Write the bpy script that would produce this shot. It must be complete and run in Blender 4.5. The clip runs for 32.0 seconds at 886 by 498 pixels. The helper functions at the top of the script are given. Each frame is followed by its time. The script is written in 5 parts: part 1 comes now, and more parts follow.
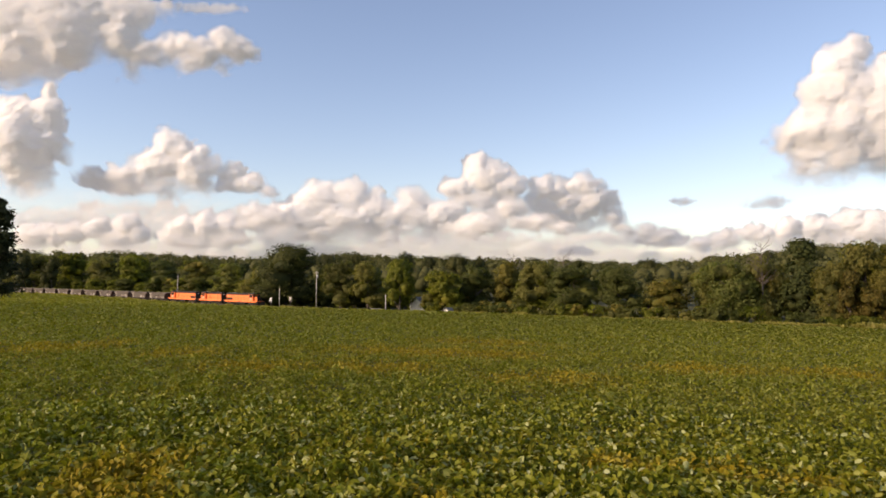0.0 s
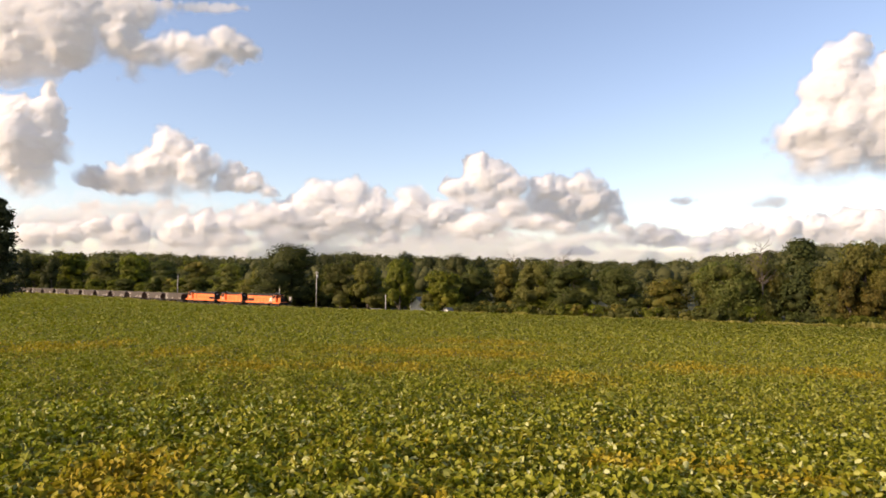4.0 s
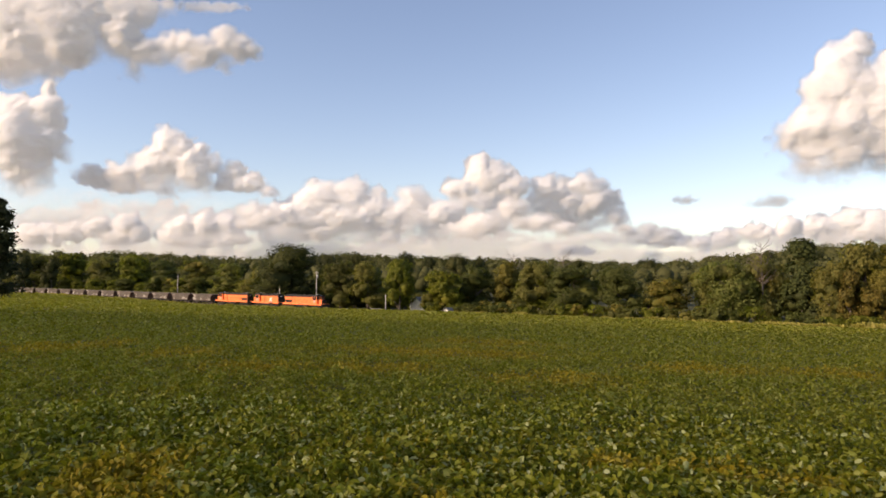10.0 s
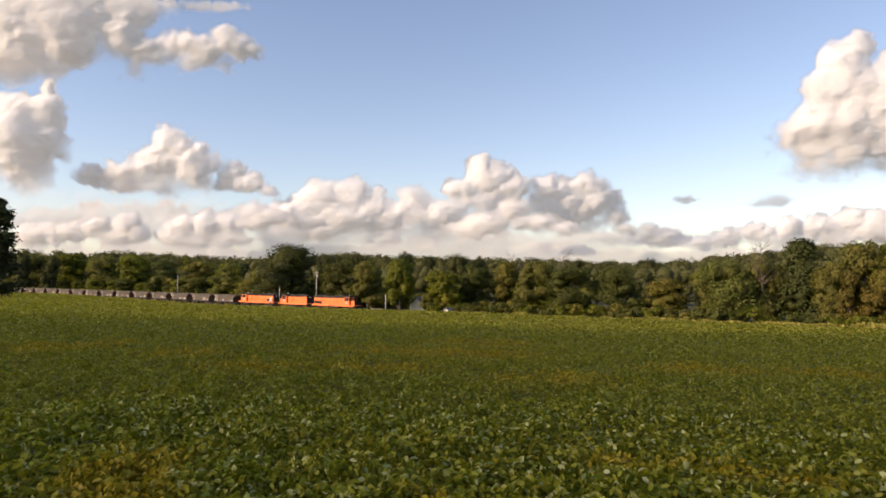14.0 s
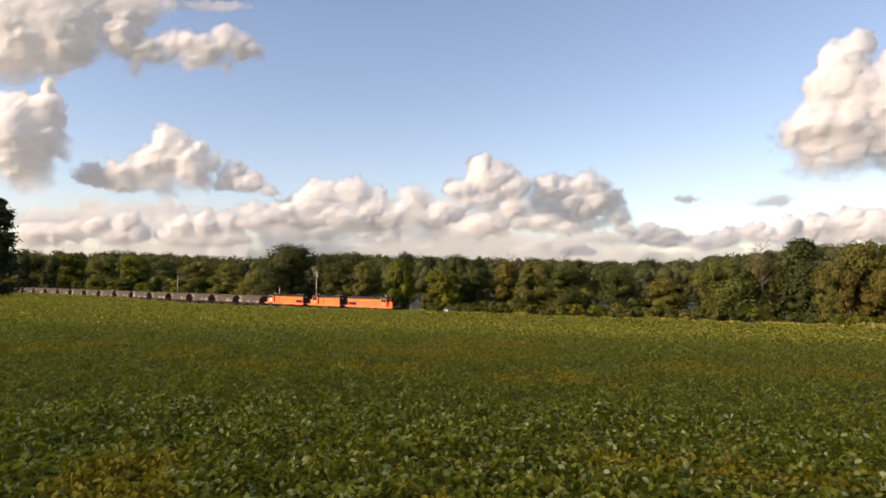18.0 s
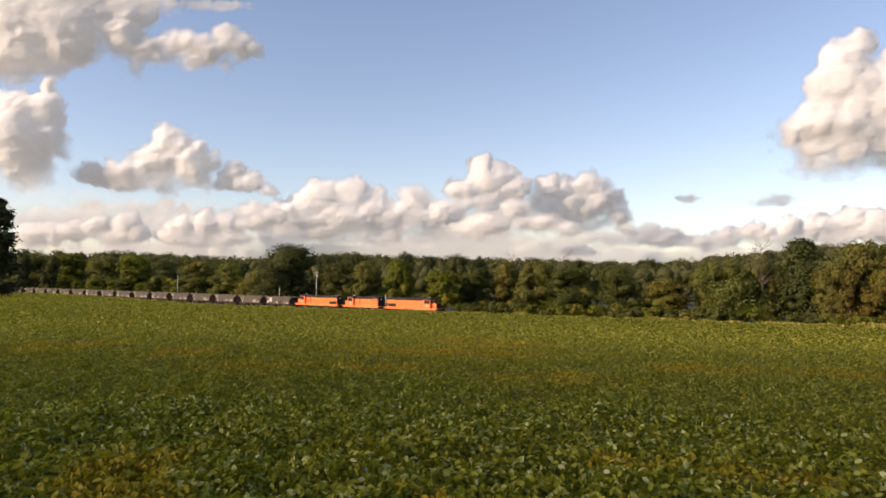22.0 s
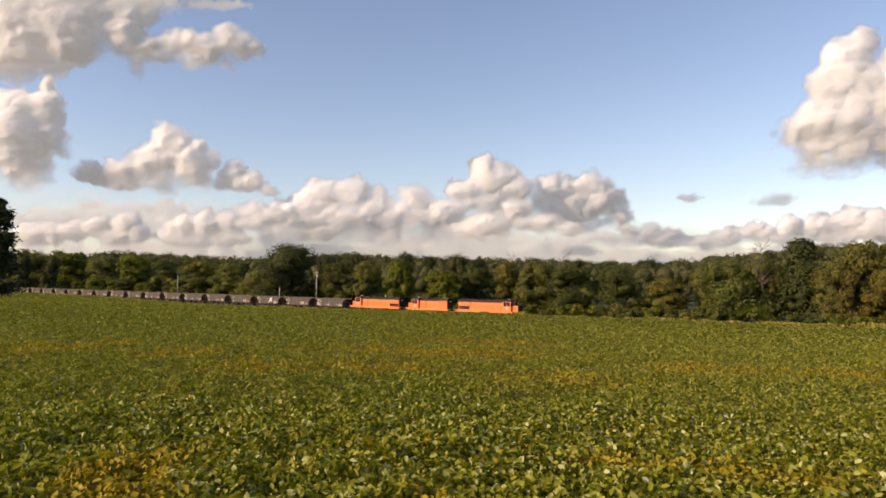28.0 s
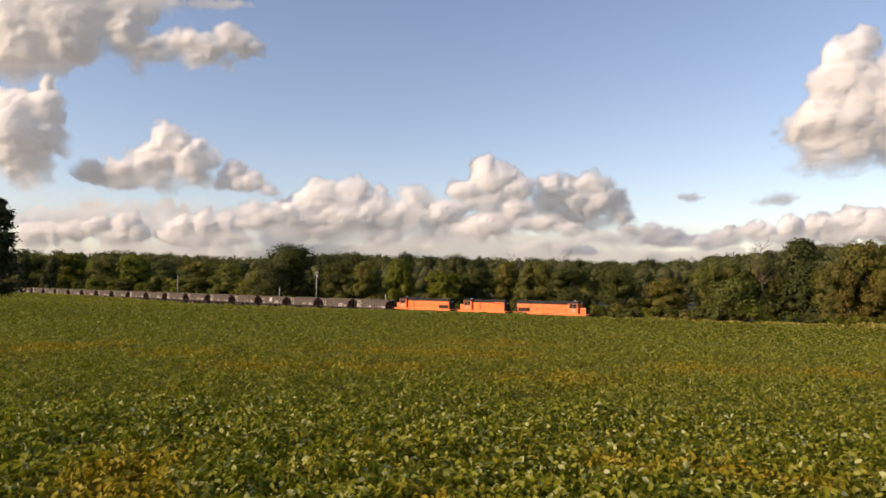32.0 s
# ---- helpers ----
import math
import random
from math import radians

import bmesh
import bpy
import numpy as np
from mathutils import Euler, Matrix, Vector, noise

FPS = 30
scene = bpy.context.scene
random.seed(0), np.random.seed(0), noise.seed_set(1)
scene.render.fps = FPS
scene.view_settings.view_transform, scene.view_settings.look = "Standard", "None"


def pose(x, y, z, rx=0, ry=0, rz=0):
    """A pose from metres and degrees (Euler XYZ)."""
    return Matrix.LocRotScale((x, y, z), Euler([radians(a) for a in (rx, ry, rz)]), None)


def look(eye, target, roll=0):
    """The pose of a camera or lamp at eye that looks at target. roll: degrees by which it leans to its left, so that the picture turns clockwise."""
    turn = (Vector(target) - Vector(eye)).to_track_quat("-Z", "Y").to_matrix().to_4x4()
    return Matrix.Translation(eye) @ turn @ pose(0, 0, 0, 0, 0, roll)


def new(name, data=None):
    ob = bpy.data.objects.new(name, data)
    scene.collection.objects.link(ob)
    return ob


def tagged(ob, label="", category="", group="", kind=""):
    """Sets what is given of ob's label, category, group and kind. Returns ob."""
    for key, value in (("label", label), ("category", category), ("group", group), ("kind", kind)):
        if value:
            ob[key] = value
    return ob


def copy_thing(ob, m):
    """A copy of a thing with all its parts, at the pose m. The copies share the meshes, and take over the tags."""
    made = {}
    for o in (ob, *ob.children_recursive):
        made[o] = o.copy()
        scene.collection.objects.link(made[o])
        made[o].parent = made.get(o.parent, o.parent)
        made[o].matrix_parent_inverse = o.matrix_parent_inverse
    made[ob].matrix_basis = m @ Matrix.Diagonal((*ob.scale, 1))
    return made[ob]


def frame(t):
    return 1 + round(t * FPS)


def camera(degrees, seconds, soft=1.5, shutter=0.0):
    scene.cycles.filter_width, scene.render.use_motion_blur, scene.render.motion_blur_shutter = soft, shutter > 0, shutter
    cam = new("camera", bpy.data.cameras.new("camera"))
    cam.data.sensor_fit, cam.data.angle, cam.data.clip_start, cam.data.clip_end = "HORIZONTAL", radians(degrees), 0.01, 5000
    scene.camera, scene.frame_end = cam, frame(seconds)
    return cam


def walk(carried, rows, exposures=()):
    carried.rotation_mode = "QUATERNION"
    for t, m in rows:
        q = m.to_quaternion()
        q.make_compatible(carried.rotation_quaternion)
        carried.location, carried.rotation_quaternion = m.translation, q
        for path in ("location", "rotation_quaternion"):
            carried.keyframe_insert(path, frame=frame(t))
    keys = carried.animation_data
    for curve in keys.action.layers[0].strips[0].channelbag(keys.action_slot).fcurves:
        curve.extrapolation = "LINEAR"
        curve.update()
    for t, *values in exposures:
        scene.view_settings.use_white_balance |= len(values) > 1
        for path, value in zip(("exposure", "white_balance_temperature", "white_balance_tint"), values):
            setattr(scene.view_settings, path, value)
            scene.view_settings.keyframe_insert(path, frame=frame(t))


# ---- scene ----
# ---------------- camera: stands still on a rise above the field ----------------
EYE = (0.0, 0.0, 2.3)
cam = camera(66, 32.0, soft=1.7)
STAND = pose(*EYE, 90 + 2.656, 0, 0)
walk(cam, [(0, STAND), (32, STAND)], exposures=[(0, 0.46, 7000, 23), (3, 0.56, 7000, 23), (5.5, 0.69, 7000, 23), (6.5, 0.67, 7000, 23), (9, 0.47, 7000, 23), (20, 0.44, 7000, 23), (26, 0.34, 7000, 23), (32, 0.26, 7000, 23)])

# ---------------- light ----------------
SUN_TO = Vector((-0.91, -0.34, 0.45)).normalized()
world = bpy.data.worlds.new("world")
scene.world = world
world.use_nodes = True
wn = world.node_tree.nodes
sky = wn.new("ShaderNodeTexSky")
sky.sky_type = "NISHITA"
sky.sun_disc = False
sky.sun_elevation = math.asin(SUN_TO.z)
sky.sun_rotation = math.atan2(SUN_TO.x, SUN_TO.y)
sky.air_density, sky.dust_density, sky.ozone_density = 1.0, 0.6, 1.1
wn["Background"].inputs["Strength"].default_value = 0.14
world.node_tree.links.new(sky.outputs[0], wn["Background"].inputs["Color"])
sun_data = bpy.data.lights.new("sun", "SUN")
sun_data.energy, sun_data.angle, sun_data.color = 5.0, radians(0.5), (1.0, 0.84, 0.62)
sun = new("sun", sun_data)
sun.matrix_world = look(SUN_TO * 100, (0, 0, 0))

# ---------------- the lie of the land ----------------
# the railway is a straight line on the plan; u runs along it, D is the distance from it towards the camera
P0 = Vector((30.6, 147.0))
WAY = Vector((0.763, -0.646)).normalized()
SIDE = Vector((WAY.y, -WAY.x))          # towards the camera
HEADING = math.degrees(math.atan2(WAY.y, WAY.x))
EDGE_U = [-500, -337, -205, -165, -124, -79, -48, -21, 0, 51, 200]
EDGE_Z = [-3.3, -3.63, -4.3, -5.2, -5.65, -5.46, -5.07, -4.84, -4.9, -4.98, -5.0]
CROP = 0.72


def plan_ud(x, y):
    dx, dy = x - P0.x, y - P0.y
    return dx * WAY.x + dy * WAY.y, dx * SIDE.x + dy * SIDE.y


def plan_xy(u, d):
    return P0.x + u * WAY.x + d * SIDE.x, P0.y + u * WAY.y + d * SIDE.y


def rail_z(u):
    """Height of the rail heads: level, then climbing gently away from the camera."""
    return -6.44 + 0.0061 * 20 * np.log1p(np.exp(np.clip(-(u + 55) / 20, -30, 30)))


def step(a, b, x):
    t = np.clip((x - a) / (b - a), 0, 1)
    return t * t * (3 - 2 * t)


def soft_edge(u):
    return sum(np.interp(u + k, EDGE_U, EDGE_Z) for k in (-18, -9, 0, 9, 18)) / 5


def crop_top(x, y):
    u, d = plan_ud(x, y)
    e = soft_edge(u)
    k = np.clip((d - 9) / 123, 0, 1)
    roll = 0.10 * np.sin(x * 0.045 + 1.0) * np.sin(y * 0.06) * np.sin(math.pi * k)
    return e + (0.8 - e) * k + roll


RIDGE_AT = [-0.65, -0.45, -0.376, -0.277, -0.152, -0.07, 0.055, 0.18, 0.287, 0.386, 0.51, 0.65]
RIDGE_UP = [21.5, 21.0, 17.5, 16.5, 22.0, 18.0, 17.5, 15.0, 11.5, 17.0, 27.0, 29.5]


def hill(x, y):
    """Wooded hills behind the line: they climb to a ridge about 760 m off."""
    r = np.hypot(x, y)
    a = np.arctan2(x, y)
    start = 50 + 131.9 / np.maximum(0.763 * np.cos(a) + 0.646 * np.sin(a), 0.2)
    h = np.interp(np.tan(np.clip(a, -1.2, 1.2)), RIDGE_AT, RIDGE_UP)
    return h * step(0, 1, (r - start) / np.maximum(760 - start, 80)) * (1 + 0.06 * np.sin(x * 0.031) * np.sin(y * 0.017))


def ground_z(x, y):
    x, y = np.asarray(x, float), np.asarray(y, float)
    u, d = plan_ud(x, y)
    r = rail_z(u)
    field = crop_top(x, y) - CROP
    verge = r - 0.85
    z = np.where(d > 0, verge + (field - verge) * step(4.2, 10.5, d), r - 0.9 + 0.0 * d)
    bed = (r - 0.22) * 1.0
    z = z + (bed - z) * (1 - step(1.9, 3.6, np.abs(d)))
    return z + hill(x, y) * (d < 0)


# ---------------- mesh helpers ----------------
def box(bm, x0, x1, y0, y1, z0, z1, bevel=0.0):
    m = Matrix.LocRotScale(((x0 + x1) / 2, (y0 + y1) / 2, (z0 + z1) / 2), None, (x1 - x0, y1 - y0, z1 - z0))
    g = bmesh.ops.create_cube(bm, size=1, matrix=m)
    if bevel:
        es = {e for v in g["verts"] for e in v.link_edges}
        bmesh.ops.bevel(bm, geom=list(es), offset=bevel, segments=2, affect="EDGES", profile=0.6)
    return bm


def rod(bm, a, b, r0, r1=None, seg=8):
    a, b = Vector(a), Vector(b)
    m = Matrix.Translation((a + b) / 2) @ (b - a).to_track_quat("Z", "Y").to_matrix().to_4x4()
    bmesh.ops.create_cone(bm, cap_ends=True, segments=seg, radius1=r0, radius2=r0 if r1 is None else r1, depth=(b - a).length, matrix=m)
    return bm


def prism(bm, outline, y0, y1):
    """An outline in x and z, drawn through from y0 to y1."""
    a = [bm.verts.new((x, y0, z)) for x, z in outline]
    b = [bm.verts.new((x, y1, z)) for x, z in outline]
    n = len(outline)
    bm.faces.new(a), bm.faces.new(b[::-1])
    for i in range(n):
        bm.faces.new((a[i], b[i], b[(i + 1) % n], a[(i + 1) % n]))
    bmesh.ops.recalc_face_normals(bm, faces=bm.faces)
    return bm


def mesh_of(name, bm, material, smooth=False):
    me = bpy.data.meshes.new(name)
    bm.to_mesh(me)
    bm.free()
    me.materials.append(material)
    if smooth:
        me.polygons.foreach_set("use_smooth", [True] * len(me.polygons))
    return me


def part(name, bm, material, parent, label="", smooth=False, at=None):
    ob = new(name, bm if isinstance(bm, bpy.types.Mesh) else mesh_of(name, bm, material, smooth))
    ob.parent = parent
    if at is not None:
        ob.matrix_basis = at
    return tagged(ob, label)


def grid_mesh(name, verts, faces, material, smooth=False):
    """A mesh from numpy arrays; all faces have the same number of corners."""
    me = bpy.data.meshes.new(name)
    n, k = faces.shape
    me.vertices.add(len(verts))
    me.vertices.foreach_set("co", np.ascontiguousarray(verts, np.float32).ravel())
    me.loops.add(n * k)
    me.loops.foreach_set("vertex_index", np.ascontiguousarray(faces, np.int32).ravel())
    me.polygons.add(n)
    me.polygons.foreach_set("loop_start", np.arange(0, n * k, k, dtype=np.int32))
    if smooth:
        me.polygons.foreach_set("use_smooth", np.ones(n, bool))
    me.update(calc_edges=True)
    me.materials.append(material)
    return me


# ---------------- materials ----------------
def nodes_of(name):
    m = bpy.data.materials.new(name)
    m.use_nodes = True
    t = m.node_tree
    return m, t, t.nodes["Principled BSDF"]


def noise_node(t, scale, detail=4.0, coords="Object", rough=0.55):
    c = t.nodes.new("ShaderNodeTexCoord")
    n = t.nodes.new("ShaderNodeTexNoise")
    n.inputs["Scale"].default_value, n.inputs["Detail"].default_value, n.inputs["Roughness"].default_value = scale, detail, rough
    t.links.new(c.outputs[coords], n.inputs["Vector"])
    return n


def ramp(t, source, stops):
    r = t.nodes.new("ShaderNodeValToRGB")
    el = r.color_ramp.elements
    while len(el) < len(stops):
        el.new(0.5)
    for e, (p, c) in zip(el, stops):
        e.position, e.color = p, (*c, 1)
    t.links.new(source, r.inputs[0])
    return r


def mixed(t, mode, fac, a, b):
    m = t.nodes.new("ShaderNodeMix")
    m.data_type, m.blend_type = "RGBA", mode
    for sock, v in ((m.inputs[0], fac), (m.inputs[6], a), (m.inputs[7], b)):
        if isinstance(v, bpy.types.NodeSocket):
            t.links.new(v, sock)
        else:
            sock.default_value = v if not isinstance(v, tuple) else (*v, 1)
    return m.outputs[2]


def bumped(t, b, source, strength, distance):
    n = t.nodes.new("ShaderNodeBump")
    n.inputs["Strength"].default_value, n.inputs["Distance"].default_value = strength, distance
    t.links.new(source, n.inputs["Height"])
    t.links.new(n.outputs[0], b.inputs["Normal"])


def surface(name, dark, light, rough=0.6, metal=0.0, scale=3.0, fine=25.0, bump=0.2, dist=0.02, stain=None, stain_amount=0.5):
    """A weathered surface: a base that varies at two sizes, streaks of stain and a fine relief."""
    m, t, b = nodes_of(name)
    big, small = noise_node(t, scale), noise_node(t, fine, 6)
    col = ramp(t, big.outputs[0], [(0.3, dark), (0.7, light)]).outputs[0]
    grain = ramp(t, small.outputs[0], [(0.3, (0.78, 0.78, 0.78)), (0.7, (1.12, 1.12, 1.12))]).outputs[0]
    col = mixed(t, "MULTIPLY", 0.8, col, grain)
    if stain:
        s = noise_node(t, scale * 0.6, 5, rough=0.7)
        s.inputs["Distortion"].default_value = 0.6
        k = ramp(t, s.outputs[0], [(0.48, (0, 0, 0)), (0.68, (stain_amount,) * 3)]).outputs[0]
        col = mixed(t, "MIX", k, col, stain)
    t.links.new(col, b.inputs["Base Color"])
    b.inputs["Roughness"].default_value, b.inputs["Metallic"].default_value = rough, metal
    bumped(t, b, small.outputs[0], bump, dist)
    return m


def leaf_material(name, stops, tint=0.5, through_light=0.35, rough=0.5, attribute=None, spread=0.35):
    """Foliage: each leaf has its own shade, each plant its own tint, and some light comes through."""
    m, t, b = nodes_of(name)
    geo = t.nodes.new("ShaderNodeNewGeometry")
    info = t.nodes.new("ShaderNodeObjectInfo")
    col = ramp(t, geo.outputs["Random Per Island"], stops).outputs[0]
    lo, hi = 1 - spread, 1 + spread
    each = ramp(t, info.outputs["Random"], [(0.0, (lo, lo * 1.02, lo)), (0.4, (1.0, 1.0, 0.9)), (0.7, (hi, 1.1, 0.7)), (1.0, (0.92, 1.06, 0.85))]).outputs[0]
    col = mixed(t, "MULTIPLY", tint, col, each)
    if attribute:
        a = t.nodes.new("ShaderNodeAttribute")
        a.attribute_name = attribute
        autumn = ramp(t, geo.outputs["Random Per Island"], [(0.0, (0.24, 0.158, 0.010)), (0.5, (0.33, 0.228, 0.018)), (1.0, (0.40, 0.30, 0.035))]).outputs[0]
        col = mixed(t, "MIX", a.outputs["Fac"], col, autumn)
    t.links.new(col, b.inputs["Base Color"])
    b.inputs["Roughness"].default_value = rough
    b.inputs["Specular IOR Level"].default_value = 0.08
    tr = t.nodes.new("ShaderNodeBsdfTranslucent")
    t.links.new(mixed(t, "MULTIPLY", 1.0, col, (1.0, 1.15, 0.45)), tr.inputs["Color"])
    mx = t.nodes.new("ShaderNodeMixShader")
    mx.inputs[0].default_value = through_light
    t.links.new(b.outputs[0], mx.inputs[1]), t.links.new(tr.outputs[0], mx.inputs[2])
    t.links.new(mx.outputs[0], t.nodes["Material Output"].inputs["Surface"])
    return m


SOIL = surface("soil", (0.035, 0.037, 0.003), (0.06, 0.06, 0.006), 0.9, scale=0.3, fine=6, bump=0.5, dist=0.1)
BALLAST = surface("ballast", (0.16, 0.15, 0.135), (0.30, 0.28, 0.25), 0.95, scale=1.5, fine=14, bump=1.0, dist=0.08)
STEEL = surface("rail steel", (0.16, 0.12, 0.10), (0.30, 0.25, 0.22), 0.4, 0.8, 2, 30)
TIE = surface("creosoted wood", (0.05, 0.04, 0.03), (0.11, 0.09, 0.07), 0.85, 0, 3, 40)
ORANGE = surface("orange paint", (0.80, 0.16, 0.022), (0.90, 0.19, 0.030), 0.5, 0, 0.7, 18, 0.05, 0.01, (0.28, 0.07, 0.02), 0.35)
BLACK = surface("black paint", (0.016, 0.013, 0.011), (0.034, 0.029, 0.025), 0.7, 0, 1.2, 20, 0.1, 0.01, (0.07, 0.06, 0.05), 0.5)
GRIME = surface("grimy running gear", (0.022, 0.018, 0.015), (0.06, 0.05, 0.04), 0.75, 0.2, 2, 25)
WHITE = surface("white paint", (0.70, 0.69, 0.66), (0.82, 0.81, 0.78), 0.5, 0, 1.5, 25, 0.05, 0.01, (0.35, 0.3, 0.24), 0.3)
HOPPER = surface("weathered grey hopper", (0.060, 0.048, 0.035), (0.100, 0.081, 0.062), 0.75, 0.1, 0.8, 16, 0.2, 0.02, (0.10, 0.045, 0.028), 0.75)
MAROON = surface("rusty maroon steel", (0.045, 0.016, 0.012), (0.085, 0.032, 0.022), 0.8, 0.1, 1.5, 20)
WORN = surface("worn pale paint", (0.26, 0.235, 0.20), (0.40, 0.36, 0.31), 0.8, 0, 2, 25, 0.1, 0.01, (0.12, 0.09, 0.07), 0.6)
COAL = surface("ore load", (0.03, 0.026, 0.024), (0.075, 0.06, 0.05), 0.95, 0, 2, 9, 1.0, 0.1)
BARK = surface("bark", (0.07, 0.055, 0.04), (0.16, 0.13, 0.10), 0.9, 0, 3, 14, 0.8, 0.05)
POLEWOOD = surface("weathered pole wood", (0.34, 0.31, 0.27), (0.50, 0.46, 0.41), 0.85, 0, 1.5, 30, 0.4, 0.02)
CONCRETE = surface("concrete", (0.30, 0.29, 0.27), (0.42, 0.41, 0.38), 0.9, 0, 2, 30)
SIDING = surface("cream siding", (0.62, 0.58, 0.48), (0.74, 0.70, 0.60), 0.7, 0, 1.2, 20)
SHINGLE = surface("grey shingle", (0.13, 0.125, 0.12), (0.22, 0.21, 0.20), 0.9, 0, 1.2, 12, 0.6, 0.04)
GALV = surface("galvanised steel", (0.42, 0.43, 0.43), (0.58, 0.58, 0.57), 0.4, 0.7, 3, 40)
# palest stop paints sky glints into single leaves, darkest stop deepens the shaded gaps
CROP_LEAF = leaf_material("soybean leaf", [(0.0, (0.0822, 0.0877, 0.0043)), (0.5, (0.1817, 0.1872, 0.013)), (0.85, (0.2975, 0.2975, 0.0541)), (1.0, (0.4867, 0.4867, 0.2379))], 0.0, 0.28, 0.6, "turned")
CROP_FAR = leaf_material("soybean leaf, whole plants", [(0.0, (0.105, 0.1113, 0.0063)), (0.5, (0.1869, 0.1932, 0.0158)), (1.0, (0.2856, 0.2835, 0.0788))], 0.0, 0.32, 0.6, "turned")
GRASS = leaf_material("dry verge grass", [(0.0, (0.17, 0.155, 0.03)), (0.6, (0.26, 0.23, 0.05)), (1.0, (0.34, 0.29, 0.09))], 0.0, 0.3, 0.6)
LEAF = leaf_material("broad leaf", [(0.0, (0.1092, 0.1092, 0.0336)), (0.5, (0.147, 0.1449, 0.0441)), (1.0, (0.1848, 0.1785, 0.0588))], 0.8, 0.55, 0.55)
LEAF_DARK = leaf_material("dark leaf", [(0.0, (0.0644, 0.0736, 0.0207)), (0.5, (0.0851, 0.0966, 0.0276)), (1.0, (0.1104, 0.1196, 0.0345))], 0.4, 0.46, 0.55)
LEAF_BRIGHT = leaf_material("yellowing leaf", [(0.0, (0.085, 0.098, 0.014)), (0.5, (0.138, 0.150, 0.022)), (1.0, (0.195, 0.195, 0.034))], 0.3, 0.52, 0.55)
LEAF_RUST = leaf_material("turning leaf", [(0.0, (0.063, 0.058, 0.013)), (0.5, (0.095, 0.078, 0.017)), (1.0, (0.135, 0.097, 0.023))], 0.3, 0.3, 0.55)
LEAF_OAK = leaf_material("oak leaf", [(0.0, (0.032, 0.039, 0.013)), (0.5, (0.048, 0.056, 0.018)), (1.0, (0.070, 0.077, 0.024))], 0.3, 0.3, 0.6)
LEAF_DEEP = leaf_material("deep green leaf", [(0.0, (0.0325, 0.0387, 0.015)), (0.5, (0.0475, 0.055, 0.0213)), (1.0, (0.0688, 0.075, 0.0275))], 0.4, 0.25, 0.6)
NEEDLE = leaf_material("spruce needles", [(0.0, (0.024, 0.032, 0.018)), (0.6, (0.040, 0.052, 0.028)), (1.0, (0.062, 0.076, 0.038))], 0.2, 0.2, 0.6)


def glass_material():
    m, t, b = nodes_of("window glass")
    b.inputs["Base Color"].default_value = (0.02, 0.025, 0.03, 1)
    b.inputs["Roughness"].default_value = 0.06
    b.inputs["Specular IOR Level"].default_value = 0.7
    return m


GLASS = glass_material()
for m in (BLACK, GRIME):          # sooty, hardly any sheen
    m.node_tree.nodes["Principled BSDF"].inputs["Specular IOR Level"].default_value = 0.15


def cloud_material(name, grainy):
    """Cloud: pale droplets that scatter light back and let some through; the attribute 'thick' is how much of it a line of sight meets."""
    m, t, b = nodes_of(name)
    b.inputs["Base Color"].default_value = (0.92, 0.91, 0.90, 1)
    b.inputs["Roughness"].default_value = 1.0
    b.inputs["Specular IOR Level"].default_value = 0.0
    b.inputs["Subsurface Weight"].default_value = 1.0
    b.inputs["Subsurface Radius"].default_value = (1.0, 1.0, 1.0)
    b.inputs["Subsurface Scale"].default_value = 18.0
    tr = t.nodes.new("ShaderNodeBsdfTranslucent")
    tr.inputs["Color"].default_value = (0.92, 0.91, 0.90, 1)
    soft = t.nodes.new("ShaderNodeMixShader")
    soft.inputs[0].default_value = 0.46
    t.links.new(b.outputs[0], soft.inputs[1]), t.links.new(tr.outputs[0], soft.inputs[2])
    a = t.nodes.new("ShaderNodeAttribute")
    a.attribute_name = "thick"
    clear = t.nodes.new("ShaderNodeBsdfTransparent")
    mx = t.nodes.new("ShaderNodeMixShader")
    if grainy:      # thin vapour: single droplets with clear air between them
        co = t.nodes.new("ShaderNodeTexCoord")
        grain = t.nodes.new("ShaderNodeTexWhiteNoise")
        grain.noise_dimensions = "3D"
        less = t.nodes.new("ShaderNodeMath")
        less.operation = "LESS_THAN"
        t.links.new(co.outputs["Object"], grain.inputs["Vector"])
        t.links.new(grain.outputs["Value"], less.inputs[0]), t.links.new(a.outputs["Fac"], less.inputs[1])
        t.links.new(less.outputs[0], mx.inputs[0])
    else:
        t.links.new(a.outputs["Fac"], mx.inputs[0])
    t.links.new(clear.outputs[0], mx.inputs[1]), t.links.new(soft.outputs[0], mx.inputs[2])
    t.links.new(mx.outputs[0], t.nodes["Material Output"].inputs["Surface"])
    return m


CLOUD = cloud_material("cloud vapour", True)
VEIL = cloud_material("thin high cloud", False)

# ---------------- ground: one sheet to the horizon ----------------
def spaced(lo, hi, near, fine, growth):
    """Coordinates that lie close together round 'near' and widen outwards."""
    out = []
    for end, sign in ((hi, 1), (lo, -1)):
        x, s = near, fine
        while (x - end) * sign < 0:
            out.append(x)
            x += s * sign
            s *= growth
        out.append(end)
    return np.array(sorted(set(out)))


